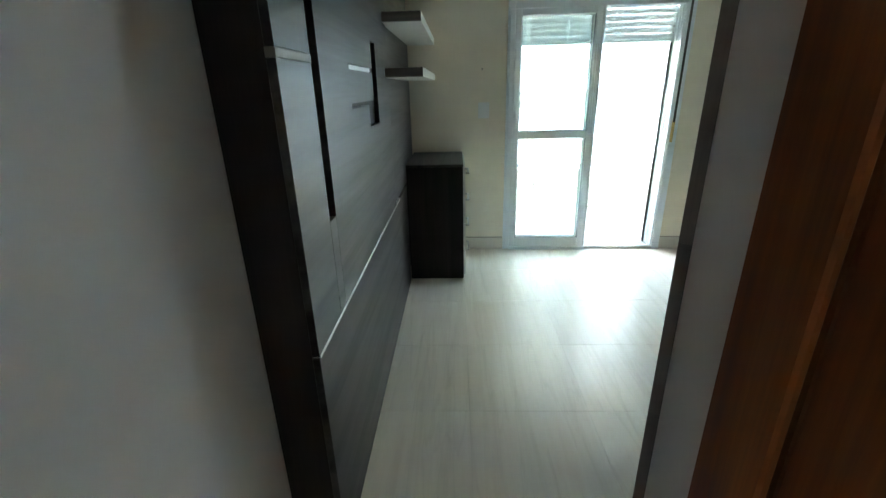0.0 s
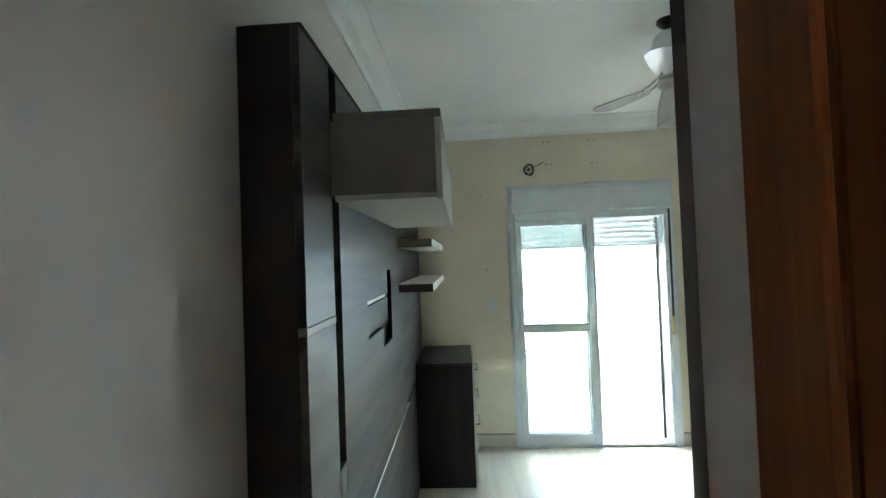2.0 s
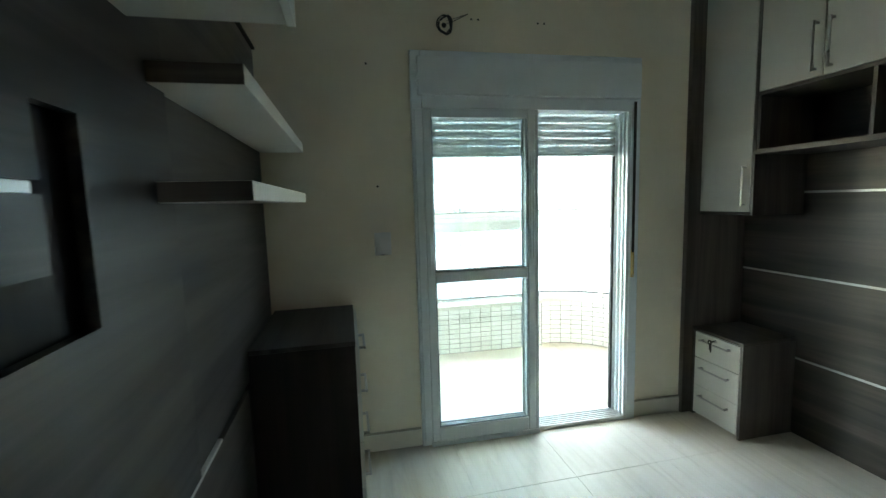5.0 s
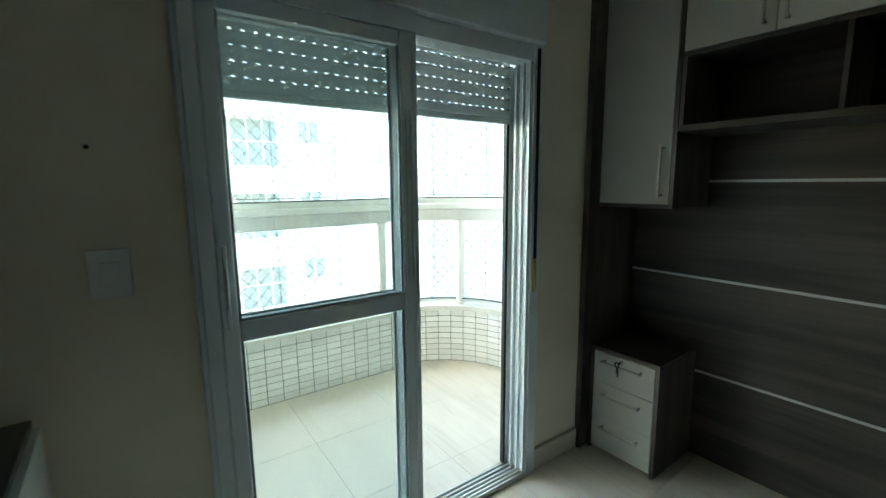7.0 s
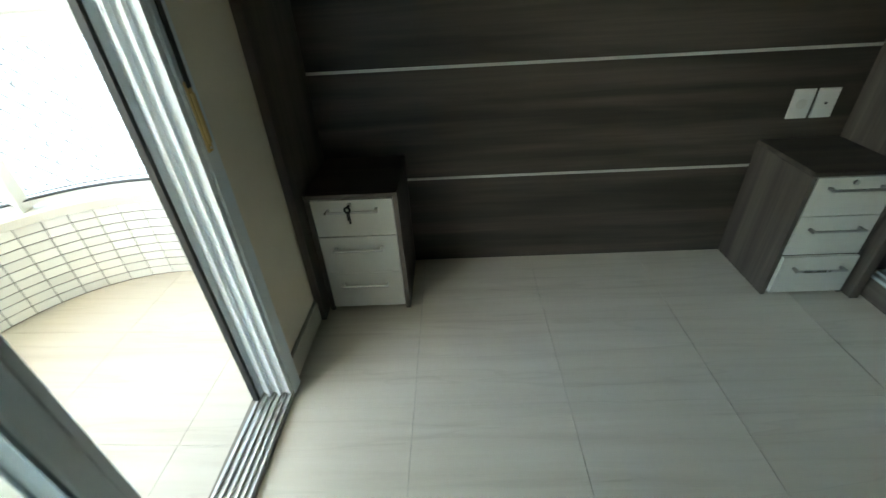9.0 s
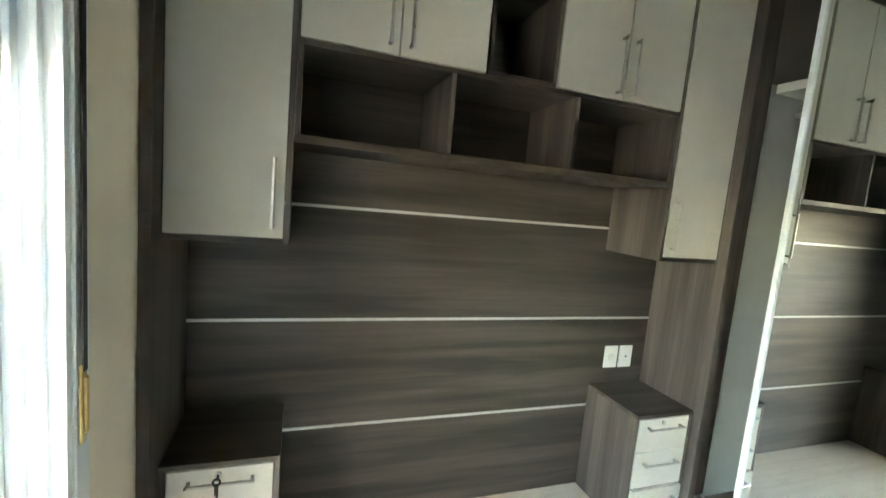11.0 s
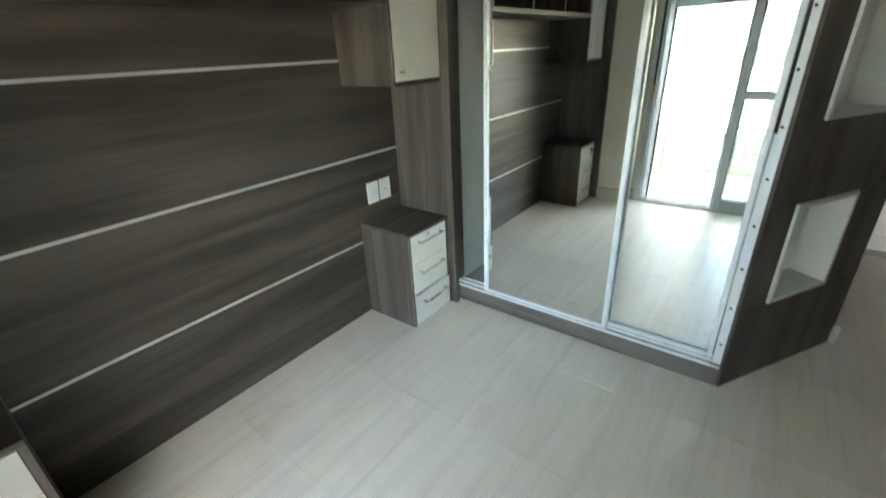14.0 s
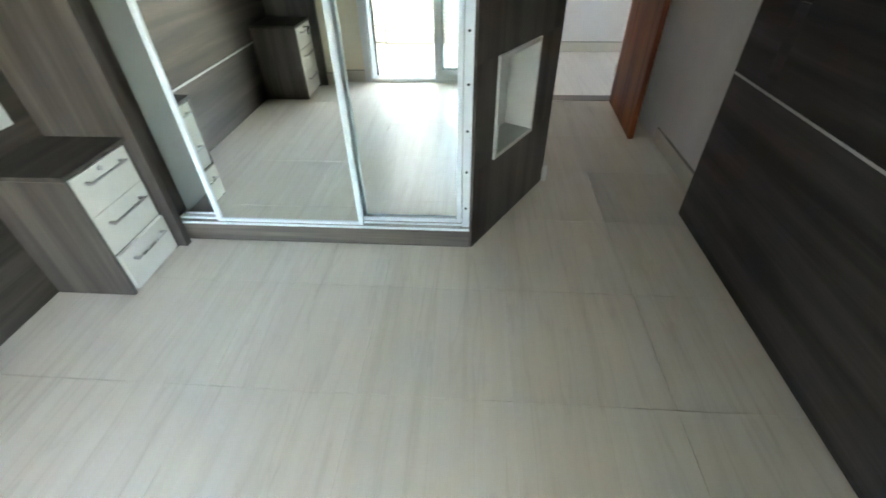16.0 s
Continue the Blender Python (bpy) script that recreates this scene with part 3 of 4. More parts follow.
for z in (0, 0.338, 0.675):
    part("board", one_box(XF - 2.603, 0, -0.1395, 0.1395, z, z + 0.016, 0.0008), M_DARK_Y, t)
for y in (-0.14, 0.1245):
    part("side_board", one_box(XF - 2.603 - 0.001, -0.0005, y, y + 0.0155, 0.0165, 0.6745, 0.0008), M_DARK_Z, t)
part("back_board", one_box(-0.006, -0.0002, -0.123, 0.123, 0.017, 0.674), M_DARK_Y, t)

# open shelf row
t = thing("open_shelf", pose(2.603, 2.440, 1.582), "open dark wood shelf row with three compartments over the headboard", "open shelf")
part("bottom_board", one_box(XF - 2.603, 0, -0.753, 0.753, 0, 0.025, 0.001), M_DARK_Y, t)
part("top_board", one_box(XF - 2.603, 0, -0.753, 0.753, 0.294, 0.310, 0.001), M_DARK_Y, t)
for y in (-0.2645, 0.239, -0.7525, 0.7365):
    part("divider", one_box(XF - 2.603 + 0.004, -0.001, y, y + 0.016, 0.0255, 0.2935, 0.0008), M_DARK_Z, t)
part("back_board", one_box(-0.006, -0.0005, -0.735, 0.735, 0.026, 0.293), M_DARK_Y, t)

# ---- wardrobe ----
FY = 1.287
ward = thing("wardrobe", pose(1.53, FY, 0), "built-in dark wood wardrobe with mirrored sliding doors and an angled end", "wardrobe")
O = Vector((1.53, FY, 0))


def wbox(x0, x1, y0, y1, z0, z1, bevel=0.0):
    return one_box(x0 - O.x, x1 - O.x, y0 - O.y, y1 - O.y, z0, z1, bevel)


XL, XR = 0.838, 2.242
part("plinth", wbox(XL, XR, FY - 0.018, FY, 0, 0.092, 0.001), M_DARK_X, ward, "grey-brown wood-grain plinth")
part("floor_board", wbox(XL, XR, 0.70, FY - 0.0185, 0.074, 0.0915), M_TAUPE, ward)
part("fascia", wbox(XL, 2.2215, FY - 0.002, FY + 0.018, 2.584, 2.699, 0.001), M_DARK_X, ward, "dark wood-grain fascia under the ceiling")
part("side_board", wbox(XR + 0.0005, XR + 0.018, 0.66, FY - 0.0855, 0, 2.58), M_INNER, ward)
part("front_post", wbox(XR - 0.008, XR + 0.018, FY - 0.085, FY - 0.001, 0.117, 2.534), M_DARK_Z, ward, "dark wood-grain front post")
part("upper_back", wbox(1.5385, XR - 0.009, 0.6755, 0.69, 2.0905, 2.45), M_TAUPE, ward)
part("upper_side", wbox(XR - 0.0085, XR, 0.6905, FY - 0.0855, 2.0905, 2.548), M_TAUPE, ward, "brown lining above the shelf")
part("back_board", wbox(0.58, XR, 0.66, 0.675, 0.0, 2.58), M_INNER, ward, "pale grey wardrobe back")
part("inner_partition", wbox(1.52, 1.538, 0.6755, 1.15, 0.092, 2.57), M_OFFWHITE, ward)
part("top_board", wbox(0.60, XR, 0.676, FY - 0.0025, 2.581, 2.598), M_OFFWHITE, ward)
part("shelf", wbox(1.539, XR - 0.009, 0.6905, 1.17, 2.05, 2.09, 0.001), M_OFFWHITE, ward, "off-white wardrobe shelf")
part("clothes_rail", tube(bmesh.new(), [(1.54 - O.x, 1.0 - O.y, 1.98), (XR - O.x - 0.001, 1.0 - O.y, 1.98)], 0.012, 12), M_STEEL, ward, "steel clothes rail", True)
# door tracks
bm = bmesh.new()
for y in (FY - 0.085, FY - 0.045, FY - 0.005):
    box(bm, XL - O.x, XR - O.x, y - O.y, y - O.y + 0.004, 0.0925, 0.105)
tr = part("bottom_track", bm, M_ALU, ward, "silver double door track")
# bed in a darker metal than the rails, for the shadow between them
part("track_bed", wbox(XL, XR, FY - 0.085, FY + 0.0005, 0.0922, 0.0945), M_HANDLE, tr, "metal track bed, dulled for the shadow between the rails")
bm = bmesh.new()
box(bm, XL - O.x, XR - O.x, -0.085, 0.0, 2.552, 2.580)
box(bm, XL - O.x, XR - O.x, 0.0005, 0.006, 2.551, 2.580)
part("top_track", bm, M_STRIP, ward, "silver top track")


def mirror_door(x0, x1, y):
    d = part("mirror_door", wbox(x0 + 0.0225, x1 - 0.0245, y - 0.016, y - 0.010, 0.1225, 2.534), M_MIRROR, ward, "tall mirror in a white frame")
    for a, b in ((x0, x0 + 0.022), (x1 - 0.024, x1)):
        part("stile", wbox(a, b, y - 0.026, y, 0.106, 2.548, 0.003), M_ALU, d)
    for z0, z1 in ((0.106, 0.122), (2.5345, 2.548)):
        part("rail", wbox(x0 + 0.0225, x1 - 0.0245, y - 0.024, y - 0.002, z0, z1, 0.002), M_ALU, d)
    return d


mirror_door(1.332, 2.040, FY - 0.006)
mirror_door(0.876, 1.600, FY - 0.046)
# upright channel with screw heads against the end panel
ch = part("side_channel", wbox(XL + 0.0005, XL + 0.034, FY - 0.07, FY - 0.001, 0.117, 2.534, 0.002), M_ALU, ward, "white upright channel")
for k in range(13):
    z = 0.22 + k * 0.18
    part("screw", tube(bmesh.new(), [(XL + 0.018 - O.x, -0.0012, z), (XL + 0.018 - O.x, 0.0012, z)], 0.0055, 8), M_BLACK, ch)
part("brush_seal", wbox(XL + 0.026, XL + 0.037, FY - 0.0009, FY + 0.006, 1.10, 2.53), M_STRAP, ch, "dark brush seal")

# angled end with three framed niches
P0, P1 = Vector((0.826, 1.285, 0)), Vector((0.428, 0.628, 0))
ANG = math.degrees(math.atan2(P0.y - P1.y, P0.x - P1.x))
LEN = (P0 - P1).length
# along the panel x from its rear edge, outward +y
endp = thing("wardrobe_end", Matrix.Translation(P1) @ pose(0, 0, 0, 0, 0, ANG), "angled dark wood wardrobe end with three white-framed niches", "wardrobe end")
NX0, NX1 = 0.245, 0.615
NICHES = ((0.395, 0.825), (1.130, 1.550), (1.875, 2.295))
cuts = [0.0] + [z for n in NICHES for z in n] + [2.698]
for k in range(0, len(cuts), 2):
    part("panel_board", one_box(0, LEN, -0.018, 0, cuts[k], cuts[k + 1]), M_DARK_Z, endp)
for z0, z1 in NICHES:
    part("panel_board", one_box(0, NX0, -0.018, 0, z0 + 0.0002, z1 - 0.0002), M_DARK_Z, endp)
    part("panel_board", one_box(NX1, LEN, -0.018, 0, z0 + 0.0002, z1 - 0.0002), M_DARK_Z, endp)
    fr = part("niche_frame", one_box(NX0, NX0 + 0.018, -0.14, 0.012, z0, z1, 0.001), M_OFFWHITE, endp, "off-white niche frame")
    part("niche_side", one_box(NX1 - 0.018, NX1, -0.14, 0.012, z0, z1, 0.001), M_OFFWHITE, fr)
    part("niche_floor", one_box(NX0 + 0.0182, NX1 - 0.0182, -0.14, 0.012, z0, z0 + 0.018, 0.001), M_OFFWHITE, fr)
    part("niche_top", one_box(NX0 + 0.0182, NX1 - 0.0182, -0.14, 0.012, z1 - 0.018, z1, 0.001), M_OFFWHITE, fr)
    part("niche_back", one_box(NX0 + 0.0182, NX1 - 0.0182, -0.14, -0.132, z0 + 0.0182, z1 - 0.0182), M_OFFWHITE, fr)

solid("trim_skirting_end", one_box(0.404, 0.427, 0.588, 0.64, 0.0, 0.1, 0.002), M_OFFWHITE, "short white skirting end beside the wardrobe", "trim")

# ---- media wall ----
TX = -0.245
tv = thing("media_panel", pose(TX, 0.948, 0), "dark wood-grain media wall panel with slots and a glossy sheen", "media panel")


def tbox(y0, y1, z0, z1, x0=-0.02, x1=0.0, bevel=0.001):
    return one_box(x0, x1, y0 - 0.948, y1 - 0.948, z0, z1, bevel)


TOP = 2.13
part("end_board", tbox(0.948, 0.966, 0, TOP, WEST - TX + 0.001, -0.0205), M_TVSHADE, tv, "end board, near-black with shade in its colour")
part("backing", tbox(0.9665, 3.60, 0, TOP - 0.002, -0.045, -0.030), M_TVSHADE, tv, "dark backing board")
part("top_board", tbox(0.9665, 3.60, TOP - 0.0015, TOP + 0.012, WEST - TX + 0.001, 0), M_TVSHADE, tv)
part("lower_board", tbox(0.948, 2.975, 0.0, 0.7085), M_TV, tv)
part("groove_strip", tbox(0.955, 2.62, 0.7066, 0.7167, -0.018, 0.0012), M_STRIP, tv, "thin bright strip in the groove")
part("upright_board", tbox(0.948, 1.168, 0.7148, 1.412), M_TV, tv)
part("upright_board", tbox(0.948, 1.168, 1.432, TOP - 0.003), M_TV, tv)
part("strip", tbox(0.945, 1.168, 1.4125, 1.4315, -0.02, 0.002), M_TAUPE, tv, "paler grey-brown strip")
part("sill_board", tbox(1.1685, 1.2315, 0.7148, 1.005), M_TV, tv)
# main board round its cut-outs
Y0, Y1 = 1.232, 2.435
def open_cell(y, z):
    """Whether a spot of the board lies in one of its slots."""
    if 1.203 < z < 1.288:
        return 1.868 < y < 2.085
    if 1.288 < z < 1.304 or 1.412 < z < 1.430:
        return 1.565 < y < 2.085
    return 1.304 < z < 1.535 and 1.985 < y < 2.085


bm = bmesh.new()
ys, zs = (Y0, 1.565, 1.868, 1.985, 2.085, Y1), (0.7148, 1.203, 1.288, 1.304, 1.412, 1.430, 1.535, TOP - 0.003)
grid = [[bm.verts.new((0, y - 0.948, z)) for z in zs] for y in ys]
for i in range(len(ys) - 1):
    for j in range(len(zs) - 1):
        if not open_cell((ys[i] + ys[i + 1]) / 2, (zs[j] + zs[j + 1]) / 2):
            bm.faces.new((grid[i][j], grid[i + 1][j], grid[i + 1][j + 1], grid[i][j + 1]))
back = bmesh.ops.extrude_face_region(bm, geom=bm.faces[:])
bmesh.ops.translate(bm, vec=(-0.02, 0, 0), verts=[v for v in back["geom"] if isinstance(v, bmesh.types.BMVert)])
bmesh.ops.delete(bm, geom=[v for v in bm.verts if not v.link_faces], context='VERTS')
bmesh.ops.recalc_face_normals(bm, faces=bm.faces[:])
part("main_board", bm, M_TV, tv)
part("strip", tbox(1.566, 1.984, 1.4125, 1.4295, -0.02, -0.010), M_STRIP, tv, "pale strip in the slot")
part("far_board", tbox(2.4355, 3.60, 0.7148, TOP - 0.003, -0.029, -0.012), M_TV, tv, "brown wood-grain board behind the shelves")

cab = thing("hanging_cabinet", pose(TX, 1.197, 1.752), "long hanging cabinet with beige lift-up front on the media wall", "wall cabinet")
CW, CL = 0.308, 1.083
part("side_board", one_box(-0.012, CW - 0.018, 0, 0.016, 0.0165, 0.229, 0.0008), M_TAUPE, cab)
part("side_board", one_box(0.0005, CW - 0.018, CL - 0.016, CL, 0.0165, 0.229, 0.0008), M_TAUPE, cab)
part("bottom_board", one_box(0.0005, CW - 0.018, 0, CL, 0, 0.016, 0.0008), M_BEIGE, cab, "beige underside")
part("top_board", one_box(0.0005, CW, -0.002, CL, 0.2295, 0.252, 0.001), M_TAUPE, cab)
for y0, y1 in ((0.0, 0.539), (0.543, CL)):
    part("door", one_box(CW - 0.0175, CW, y0 + 0.001, y1 - 0.001, -0.004, 0.2285, 0.0012), M_BEIGE, cab, "beige cabinet front")

for z0, d in ((1.400, 0.19), (1.648, 0.19)):
    t = thing("wall_shelf", pose(TX - 0.0118, 2.345, z0), "thick off-white floating shelf on the media wall", "shelf", "floating shelves")
    part("board", one_box(0, d + 0.0118, 0, 1.275, 0, 0.045, 0.0015), M_OFFWHITE, t)
    part("end_cap", one_box(0, d + 0.0108, -0.0012, -0.0002, 0.001, 0.044), M_DARK_X, t, "dark wood end of the shelf")

dr = thing("dresser", pose(TX - 0.02, 2.985, 0), "dark wood-grain dresser with white drawer fronts beside the balcony wall", "dresser")
DW, DL, DH = 0.415, 0.625, 0.852
# sides take the laminate with shade in its colour
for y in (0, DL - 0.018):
    part("side_board", one_box(0.0005 + 0.021, DW - 0.002, y, y + 0.018, 0, DH - 0.0185, 0.001), M_TVSHADE, dr)
part("top", one_box(0.0215, DW, -0.002, DL, DH - 0.018, DH, 0.0015), M_TV, dr, "dark wood-grain top")
part("back_board", one_box(0.0215, 0.027, 0.019, DL - 0.019, 0.0, DH - 0.019), M_TVSHADE, dr)
for k in range(4):
    z0 = 0.03 + k * 0.2
    f = part("drawer_front", one_box(DW - 0.004, DW + 0.014, 0.003, DL - 0.003, z0 + 0.002, z0 + 0.198, 0.0012), M_OFFWHITE, dr, "white drawer front")
    bar_handle(f, (DW + 0.014, DL / 2, z0 + 0.12), 0.2, 'y', (1, 0, 0))

# ---- doors of the entry ----
d = tagged(new("door_2"), "closed red-brown varnished wooden door in the entry passage", "door", kind="structure")
bm = bmesh.new()
box(bm, RW - 0.014, RW, 0.388, 0.497, 0, 2.155, 0.004)
box(bm, RW - 0.014, RW, -0.448, -0.348, 0, 2.155, 0.004)
box(bm, RW - 0.0135, RW, -0.3478, 0.3878, 2.068, 2.150, 0.003)
part("casing", bm, M_REDWOOD, d, "red-brown wooden casing")
bm = bmesh.new()
box(bm, RW + 0.0005, RW + 0.129, 0.385, 0.3995, 0, 2.0785)
box(bm, RW + 0.0005, RW + 0.129, -0.3595, -0.345, 0, 2.0785)
part("jamb", bm, M_REDWOOD, d)
part("leaf", one_box(RW + 0.002, RW + 0.037, -0.342, 0.3835, 0.006, 2.066, 0.002), M_REDWOOD, d, "plain red-brown leaf")
bm = bmesh.new()
tube(bm, [(RW + 0.012, -0.28, 1.02), (RW - 0.03, -0.28, 1.02), (RW - 0.034, -0.27, 1.02), (RW - 0.034, -0.17, 1.02)], 0.008, 10)
part("door_handle", bm, M_STEEL, d, "steel lever handle", True)
d = tagged(new("door_3"), "orange-brown varnished wooden door standing open against the entry wall", "door", kind="structure")
d.matrix_basis = pose(-0.252, -0.66, 0, 0, 0, -3.0)
part("leaf", one_box(-0.035, 0, 0.012, 0.725, 0.008, 2.095, 0.002), M_REDWOOD, d)
bm = bmesh.new()
for s, x in ((1, 0.0), (-1, -0.035)):
    tube(bm, [(x, 0.66, 1.02), (x + s * 0.042, 0.66, 1.02), (x + s * 0.046, 0.65, 1.02), (x + s * 0.046, 0.55, 1.02)], 0.008, 10)
part("door_handle", bm, M_STEEL, d, "steel lever handle", True)
bm = bmesh.new()
for z in (0.25, 1.05, 1.85):
    tube(bm, [(0.004, 0.004, z - 0.045), (0.004, 0.004, z + 0.045)], 0.007, 10)
part("hinge", bm, M_STEEL, d)

# ---- ceiling fan ----
FAN = Vector((1.145, 2.11, CEIL))
fan = thing("ceiling_fan", Matrix.Translation(FAN), "white three-blade ceiling fan with a frosted glass lamp shade", "ceiling fan")
part("canopy", lathe(bmesh.new(), [(0.0, 0), (0.046, 0), (0.045, -0.012), (0.03, -0.032), (0.012, -0.04)], (0, 0, 0)), M_MOTOR, fan, "dark bronze canopy", True)
part("rod", tube(bmesh.new(), [(0, 0, -0.05), (0, 0, -0.14)], 0.011, 12), M_PLASTIC, fan, smooth=True)
part("motor_housing", lathe(bmesh.new(), [(0.011, -0.055), (0.034, -0.06), (0.06, -0.085), (0.075, -0.14), (0.074, -0.20), (0.054, -0.25), (0.04, -0.295), (0.0, -0.295)], (0, 0, 0)), M_PLASTIC, fan, "white domed motor housing", True)
for k in range(3):
    a = radians(122 + 120 * k)
    m = Matrix.Rotation(a, 4, 'Z') @ Matrix.Translation((0, 0, -0.31)) @ Matrix.Rotation(radians(-4), 4, 'X')
    bm = bmesh.new()
    out = []
    for i in range(25):
        s = i / 24
        r = 0.13 + 0.31 * s
        w = 0.045 + 0.03 * math.sin(min(1, s * 1.15) * math.pi / 2)
        w *= math.sqrt(max(0.0, 1 - max(0, (s - 0.75) / 0.25) ** 2.4)) if s > 0.75 else 1
        out.append((r, max(w, 0.004)))
    top = [bm.verts.new(m @ Vector((r, w, 0.003))) for r, w in out] + [bm.verts.new(m @ Vector((r, -w, 0.003))) for r, w in reversed(out)]
    bot = [bm.verts.new(v.co - m.to_3x3() @ Vector((0, 0, 0.006))) for v in top]
    bm.faces.new(top)
    bm.faces.new(bot[::-1])
    for i in range(len(top)):
        j = (i + 1) % len(top)
        bm.faces.new((top[i], bot[i], bot[j], top[j]))
    part("blade", bm, M_BLADE, fan, "glossy white rounded blade")
    bm = bmesh.new()
    m2 = Matrix.Rotation(a, 4, 'Z')
    for s in (-0.022, 0.022):
        tube(bm, [m2 @ Vector(q) for q in ((0.05, s * 0.6, -0.27), (0.09, s, -0.295), (0.17, s, -0.318))], 0.006, 8)
    part("blade_arm", bm, M_STEEL, fan, "bright metal blade arm", True)
part("lamp_holder", lathe(bmesh.new(), [(0.0, -0.30), (0.05, -0.30), (0.052, -0.325), (0.03, -0.345), (0.0, -0.345)], (0, 0, 0)), M_STEEL, fan, "bright metal lamp holder", True)
part("shade", lathe(bmesh.new(), [(0.025, -0.33), (0.036, -0.35), (0.048, -0.40), (0.056, -0.455), (0.062, -0.515), (0.059, -0.515), (0.053, -0.455), (0.044, -0.40), (0.031, -0.352), (0.0, -0.345)], (0, 0, 0)), M_SHADE, fan, "frosted glass bell shade", True)
part("bulb", lathe(bmesh.new(), [(0.012, -0.345), (0.014, -0.39), (0.03, -0.43), (0.032, -0.46), (0.02, -0.485), (0.0, -0.49)], (0, 0, 0), 16), M_PLASTIC, fan, "unlit white bulb", True)

# ---- balcony ----
PV = 1.424
ARC_C, ARC_R = (1.365, 0.785), 0.69


def arc_path(r, n=22):
    p = [(ARC_C[0] + r * math.cos(a), ARC_C[1] + r * math.sin(a)) for a in [math.pi / 2 * (1 - i / n) for i in range(n + 1)]]
    return p + [(ARC_C[0] + r, 0.105)]


parapet = tagged(new("wall_parapet"), "low balcony parapet faced with cream mosaic tiles", "parapet", kind="structure")
parapet.matrix_basis = NORTH
bm = bmesh.new()
box(bm, -2.2, 1.36, PV, PV + 0.15, -0.2, 0.40)
sweep(bm, arc_path(ARC_R + 0.002), [(0.0, -0.2), (0.0, 0.40), (-0.15, 0.40), (-0.15, -0.2)])
part("core", bm, M_GROUT, parapet, "grey grout bed")
bm = bmesh.new()
box(bm, -2.2, 1.36, PV - 0.022, PV + 0.17, 0.4005, 0.435, 0.004)
sweep(bm, arc_path(ARC_R - 0.02), [(0.0, 0.4005), (-0.004, 0.437), (-0.188, 0.437), (-0.192, 0.4005)])
part("coping", bm, M_STONE, parapet, "pale stone coping")
rail = thing("balcony_railing", NORTH, "white aluminium balcony railing with a broad handrail", "railing")
straight = [(-2.2, PV + 0.06), (1.36, PV + 0.06)]
curve = [(x, y) for x, y in arc_path(ARC_R + 0.06)]
for path in (straight, curve):
    part("handrail", sweep(bmesh.new(), path, [(0.03, 1.182), (0.036, 1.19), (0.036, 1.222), (0.026, 1.23), (-0.026, 1.23), (-0.036, 1.222), (-0.036, 1.19), (-0.03, 1.182)]), M_RAILALU, rail)
    part("rail_board", sweep(bmesh.new(), path, [(0.02, 1.098), (0.024, 1.104), (0.024, 1.1815), (-0.024, 1.1815), (-0.024, 1.104), (-0.02, 1.098)]), M_RAILBOARD, rail, "weather-stained pale board under the handrail")
    part("bottom_rail", sweep(bmesh.new(), path, [(0.018, 0.455), (0.018, 0.478), (-0.018, 0.478), (-0.018, 0.455)]), M_RAILALU, rail)
    part("cap", sweep(bmesh.new(), path, [(0.02, 1.2305), (0.02, 1.268), (-0.02, 1.268), (-0.02, 1.2305)]), M_RAILALU, rail)
    part("cord_line", sweep(bmesh.new(), path, [(0.012, 1.2685), (0.012, 1.276), (-0.012, 1.276), (-0.012, 1.2685)]), M_STRAP, rail, "dark seal along the cap")
    part("seal_line", sweep(bmesh.new(), path, [(0.012, 0.4785), (0.012, 0.484), (-0.012, 0.484), (-0.012, 0.4785)]), M_STRAP, rail, "dark seal along the bottom rail")
for u, v in ((1.32, PV + 0.06), (0.21, PV + 0.06), (-0.9, PV + 0.06), (1.912, 1.302), (2.115, 0.7)):
    part("post", one_box(u - 0.03, u + 0.03, v - 0.02, v + 0.02, 0.437, 1.0975, 0.004), M_RAILALU, rail)

# diamond safety net on the outside
NPATH = [(-2.2 + 0.1 * i, PV + 0.17) for i in range(36)] + arc_path(ARC_R + 0.19, 14)
acc = [0.0]
for a, b in zip(NPATH, NPATH[1:]):
    acc.append(acc[-1] + math.hypot(b[0] - a[0], b[1] - a[1]))
SA = np.array(acc)
NP = np.array(NPATH)


def on_net(s, z):
    return (float(np.interp(s, SA, NP[:, 0])), float(np.interp(s, SA, NP[:, 1])), z)


ZB, ZT, CELL = 0.46, 2.62, 0.078
H = ZT - ZB
verts, faces = [], []


def cord(pts, r):
    base = len(verts)
    for i, p in enumerate(pts):
        d = Vector(pts[min(i + 1, len(pts) - 1)]) - Vector(pts[max(i - 1, 0)])
        d.normalize()
        a = d.orthogonal().normalized()
        b = d.cross(a)
        for k in range(3):
            c = Vector(p) + r * (math.cos(k * 2.0944) * a + math.sin(k * 2.0944) * b)
            verts.append(tuple(c))
    for i in range(len(pts) - 1):
        for k in range(3):
            faces.append((base + 3 * i + k, base + 3 * i + (k + 1) % 3, base + 3 * i + 3 + (k + 1) % 3, base + 3 * i + 3 + k))


n = int((SA[-1] + H) / CELL)
for k in range(n):
    for sgn in (1, -1):
        s0 = -H + k * CELL if sgn == 1 else k * CELL
        za, zb = ZB, ZT
        pts = []
        for i in range(17):
            f = i / 16
            s = s0 + sgn * H * 0.9 * f
            if 0 <= s <= SA[-1]:
                pts.append(on_net(s, za + (zb - za) * f))
        if len(pts) > 1:
            cord(pts, 0.0019)
for s in np.arange(0.3, SA[-1], 0.42):
    cord([on_net(s, ZB), on_net(s, ZT)], 0.0022)
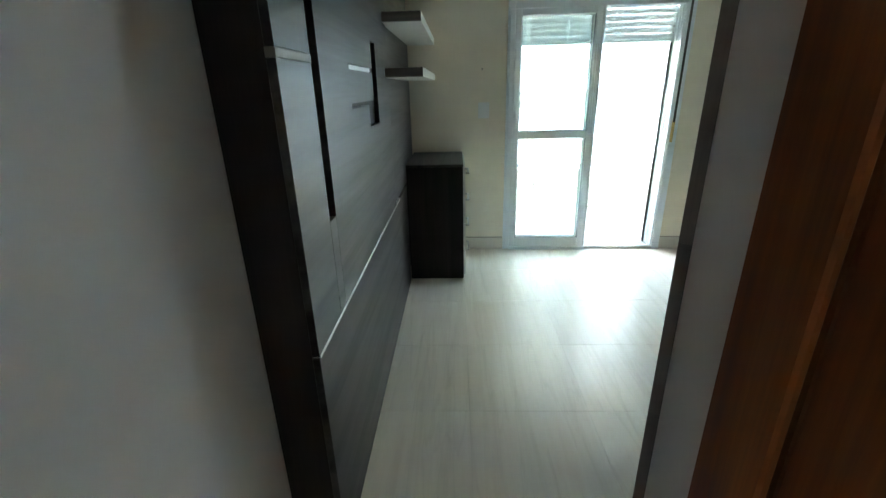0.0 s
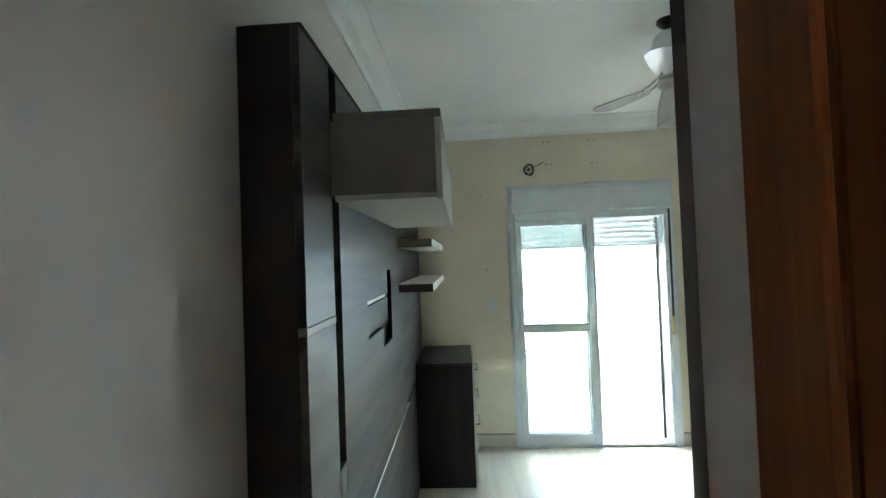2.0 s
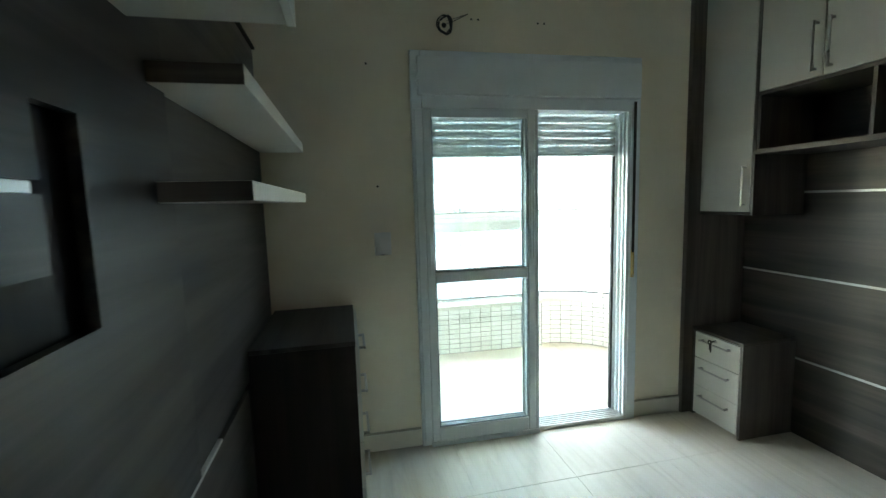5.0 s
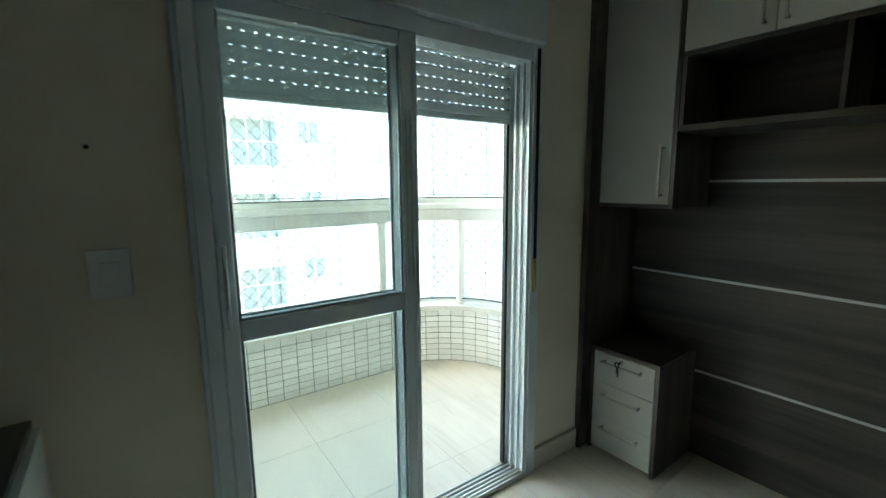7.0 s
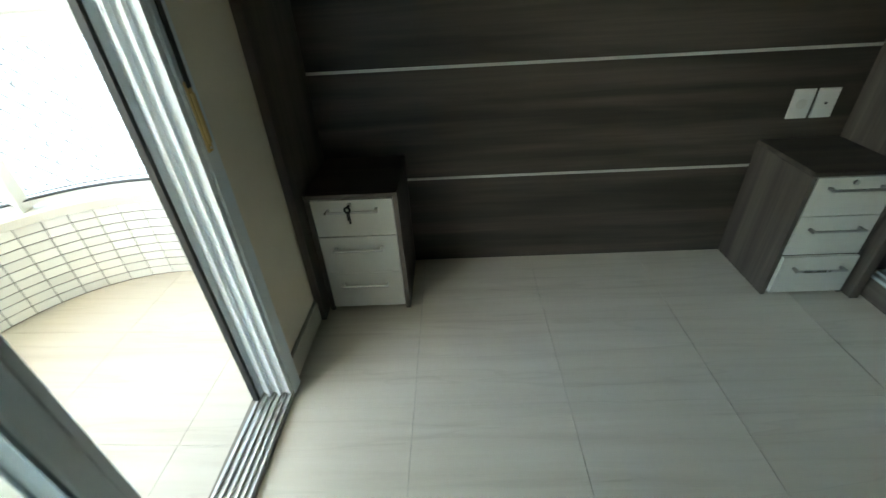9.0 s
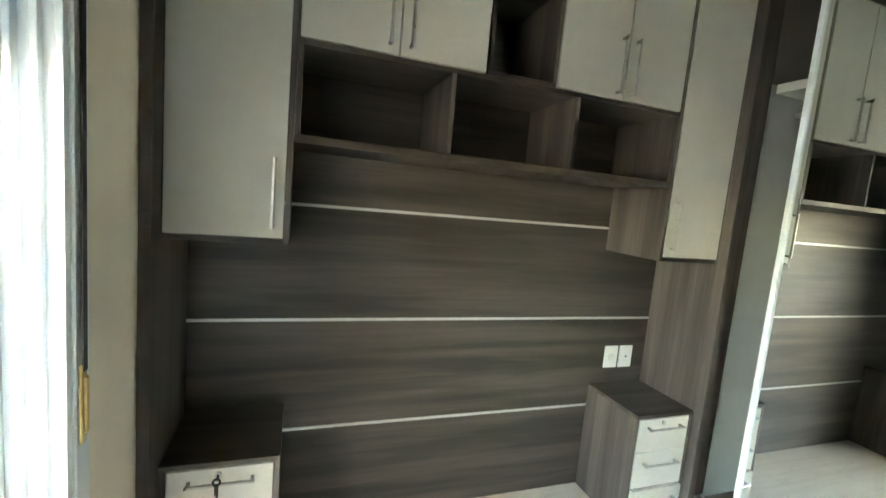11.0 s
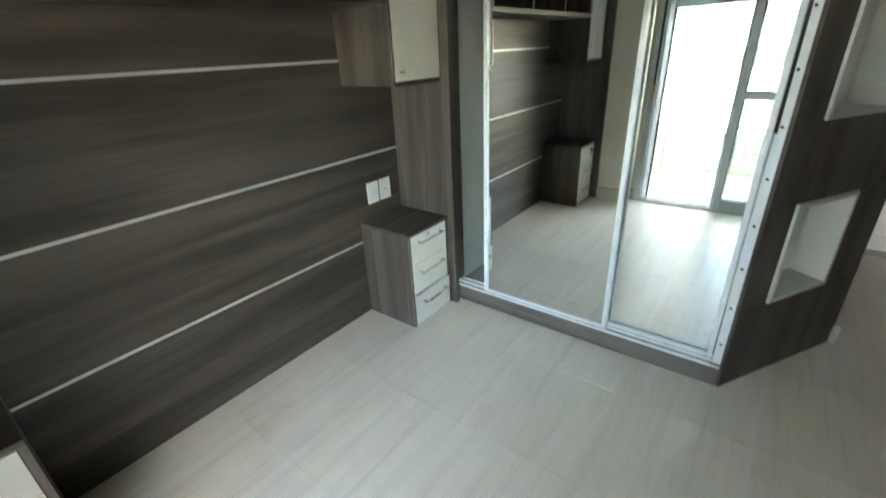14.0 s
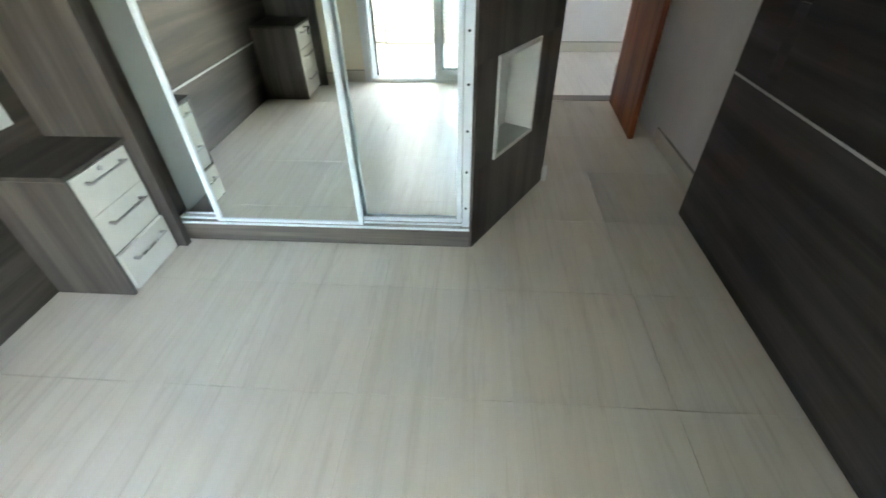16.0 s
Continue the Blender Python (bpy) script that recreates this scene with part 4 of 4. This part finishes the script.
for z in (ZB, 1.29, ZT):
    cord([on_net(s, z) for s in np.linspace(0, SA[-1], 60)], 0.0025)
me = bpy.data.meshes.new("safety_net")
me.from_pydata(verts, [], faces)
me.materials.append(M_NET)
net = tagged(new("safety_net", me), "black diamond-mesh safety net strung over the balcony opening", "net", kind="stuff")
net.matrix_basis = NORTH

# ---- what lies beyond ----
solid("ground", one_box(-600, 600, -600, 900, -24.5, -24), M_GROUND, "grey street ground far below", "ground")


def tower(m, w, depth, h0, h1, material, cols, rows, label, win=(1.0, 1.2)):
    t = thing("apartment_tower", m, label, "apartment building", "towers across the street")
    part("wall", one_box(0, w, 0.02, depth, h0, h1), material, t)
    part("roof", one_box(-0.2, w + 0.2, -0.15, depth + 0.2, h1 + 0.001, h1 + 0.5), material, t)
    pane = mesh_from("pane", one_box(0, win[0], -0.03, 0.015, 0, win[1]), M_FARGLASS)
    fb = bmesh.new()
    ww, hh = win
    box(fb, -0.08, 0, -0.06, 0.015, -0.08, hh + 0.08)
    box(fb, ww, ww + 0.08, -0.06, 0.015, -0.08, hh + 0.08)
    box(fb, 0, ww, -0.06, 0.015, -0.08, 0)
    box(fb, 0, ww, -0.06, 0.015, hh, hh + 0.08)
    box(fb, ww / 2 - 0.05, ww / 2 + 0.05, -0.06, -0.031, 0, hh)
    fm = mesh_from("window_frame", fb, M_TOWER)
    for z in rows:
        for x in cols:
            o = part("window", fm, None, t)
            o.location = (x, 0, z)
            part("pane", pane, None, o)
    return t


def balcony_bars():
    """Frame bars of a wide balcony window."""
    bm = bmesh.new()
    for x in (-0.07, 0.55, 1.15, 1.75):
        box(bm, x, x + 0.07, -0.06, -0.0305, 0, 1.85)
    for z in (-0.07, 0.95, 1.85):
        box(bm, -0.07, 1.82, -0.06, -0.031, z, z + 0.07)
    return bm


B = NORTH @ pose(0, 18, 0)
ROWS = [0.15 + 3.02 * k for k in range(-7, 7)]
white = tower(B @ pose(1.0, 0, 0), 11.5, 12, -24, 21, M_TOWER, (4.83,), ROWS, "white rendered apartment tower with small windows and balconies", (0.85, 0.9))
tower(B @ pose(12.7, 2.0, 0), 12.5, 10, -24, 24, M_TOWERSHADED, (3.2, 8.8), [z - 4.6 for z in ROWS], "apartment tower seen through the net, blue-grey shade in its colour", (1.1, 1.4))
tower(B @ pose(-16, 6, 0), 10.0, 10, -24, -3.5, M_TOWER, (1.5, 4.0, 6.5), ROWS[:6], "lower white apartment block across the street", (1.0, 1.2))
wide, slab, front = None, None, None
for z in ROWS:
    slab = slab or mesh_from("balcony_slab", one_box(-0.2, 3.75, -1.15, 0.019, 0, 0.16), M_TOWER)
    front = front or mesh_from("balcony_front", one_box(-0.2, 3.75, -1.15, -1.03, 0.161, 1.0), M_TOWER)
    wide = wide or (mesh_from("balcony_window", one_box(0, 1.75, -0.03, 0.015, 0, 1.85), M_FARGLASS), mesh_from("window_frame", balcony_bars(), M_TOWER))
    for me, x, dz in ((slab, 0, 0.92), (front, 0, 0.92), (wide[0], 2.15, 2.02)):
        o = part(me.name.split(".")[0], me, None, white)
        o.location = (x, 0, z + dz)
        if me is wide[0]:
            part("window_frame", wide[1], None, o)

# ---- floor tiles ----
T = 0.5225
G = 0.0005
for i in range(-3, 5):
    for j in range(-8, 7):
        x0, y0 = 0.674 + i * T, 1.569 + j * T - 0.0005
        x1, y1 = x0 + T, y0 + T
        if y1 < -0.68:
            lo_x, hi_x = -1.6, 1.7
        else:
            lo_x, hi_x = WEST, EAST
        x0, x1 = max(x0, lo_x), min(x1, hi_x)
        y0, y1 = max(y0, -2.16), min(y1, 3.66)
        if x1 - x0 < 0.01 or y1 - y0 < 0.01:
            continue
        part("tile", one_box(x0 + G * 0.5, x1 - G * 0.5, y0 + G * 1.3, y1 - G * 1.3, -0.006, 0.0, 0.0003), M_TILE, floor)
for i in range(-6, 3):
    for j in range(4):
        u0, v0 = 1.09 + i * T, 0.30 - T + j * 0.53
        u1, v1 = u0 + T, v0 + 0.53
        u0, u1, v0, v1 = max(u0, -2.1), min(u1, 2.06), max(v0, 0.102), min(v1, 1.50)
        if u1 - u0 > 0.02 and v1 - v0 > 0.02:
            part("tile", one_box(u0 + G, u1 - G, v0 + G, v1 - G, -0.021, -0.015, 0.0006), M_TILEOUT, balcony_floor)

# ---- mosaic on the parapet ----
TW, TH = 0.1, 0.0455
piece = mesh_from("mosaic_tile", one_box(0.0026, TW - 0.0026, -0.005, 0.003, 0.0024, TH - 0.0024, 0.0012), M_MOSAIC)
far_bits = bmesh.new()
for r in range(9):
    z = -0.012 + r * TH
    for i in range(35):
        u = 1.355 - (i + 1) * TW
        if u > -0.25:
            o = part("mosaic_tile", piece, None, parapet)
            o.location = (u, PV, z)
        else:
            box(far_bits, u + 0.002, u + TW - 0.002, PV - 0.005, PV + 0.003, z + 0.002, z + TH - 0.002)
    n = int(math.pi / 2 * ARC_R / TW) + 1
    da = math.pi / 2 / n
    for i in range(n):
        a = math.pi / 2 - (i + 0.5) * da
        o = part("mosaic_tile", piece, None, parapet)
        c = Vector((ARC_C[0] + ARC_R * math.cos(a), ARC_C[1] + ARC_R * math.sin(a), z))
        o.matrix_basis = Matrix.Translation(c) @ Matrix.Rotation(a - math.pi / 2, 4, 'Z') @ Matrix.Translation((-TW / 2, 0, 0))
    for i in range(6):
        v = ARC_C[1] - (i + 1) * TW
        box(far_bits, ARC_C[0] + ARC_R - 0.005, ARC_C[0] + ARC_R + 0.003, v + 0.002, v + TW - 0.002, z + 0.002, z + TH - 0.002)
tagged(part("far_mosaic", far_bits, M_MOSAIC, parapet), kind="stuff")
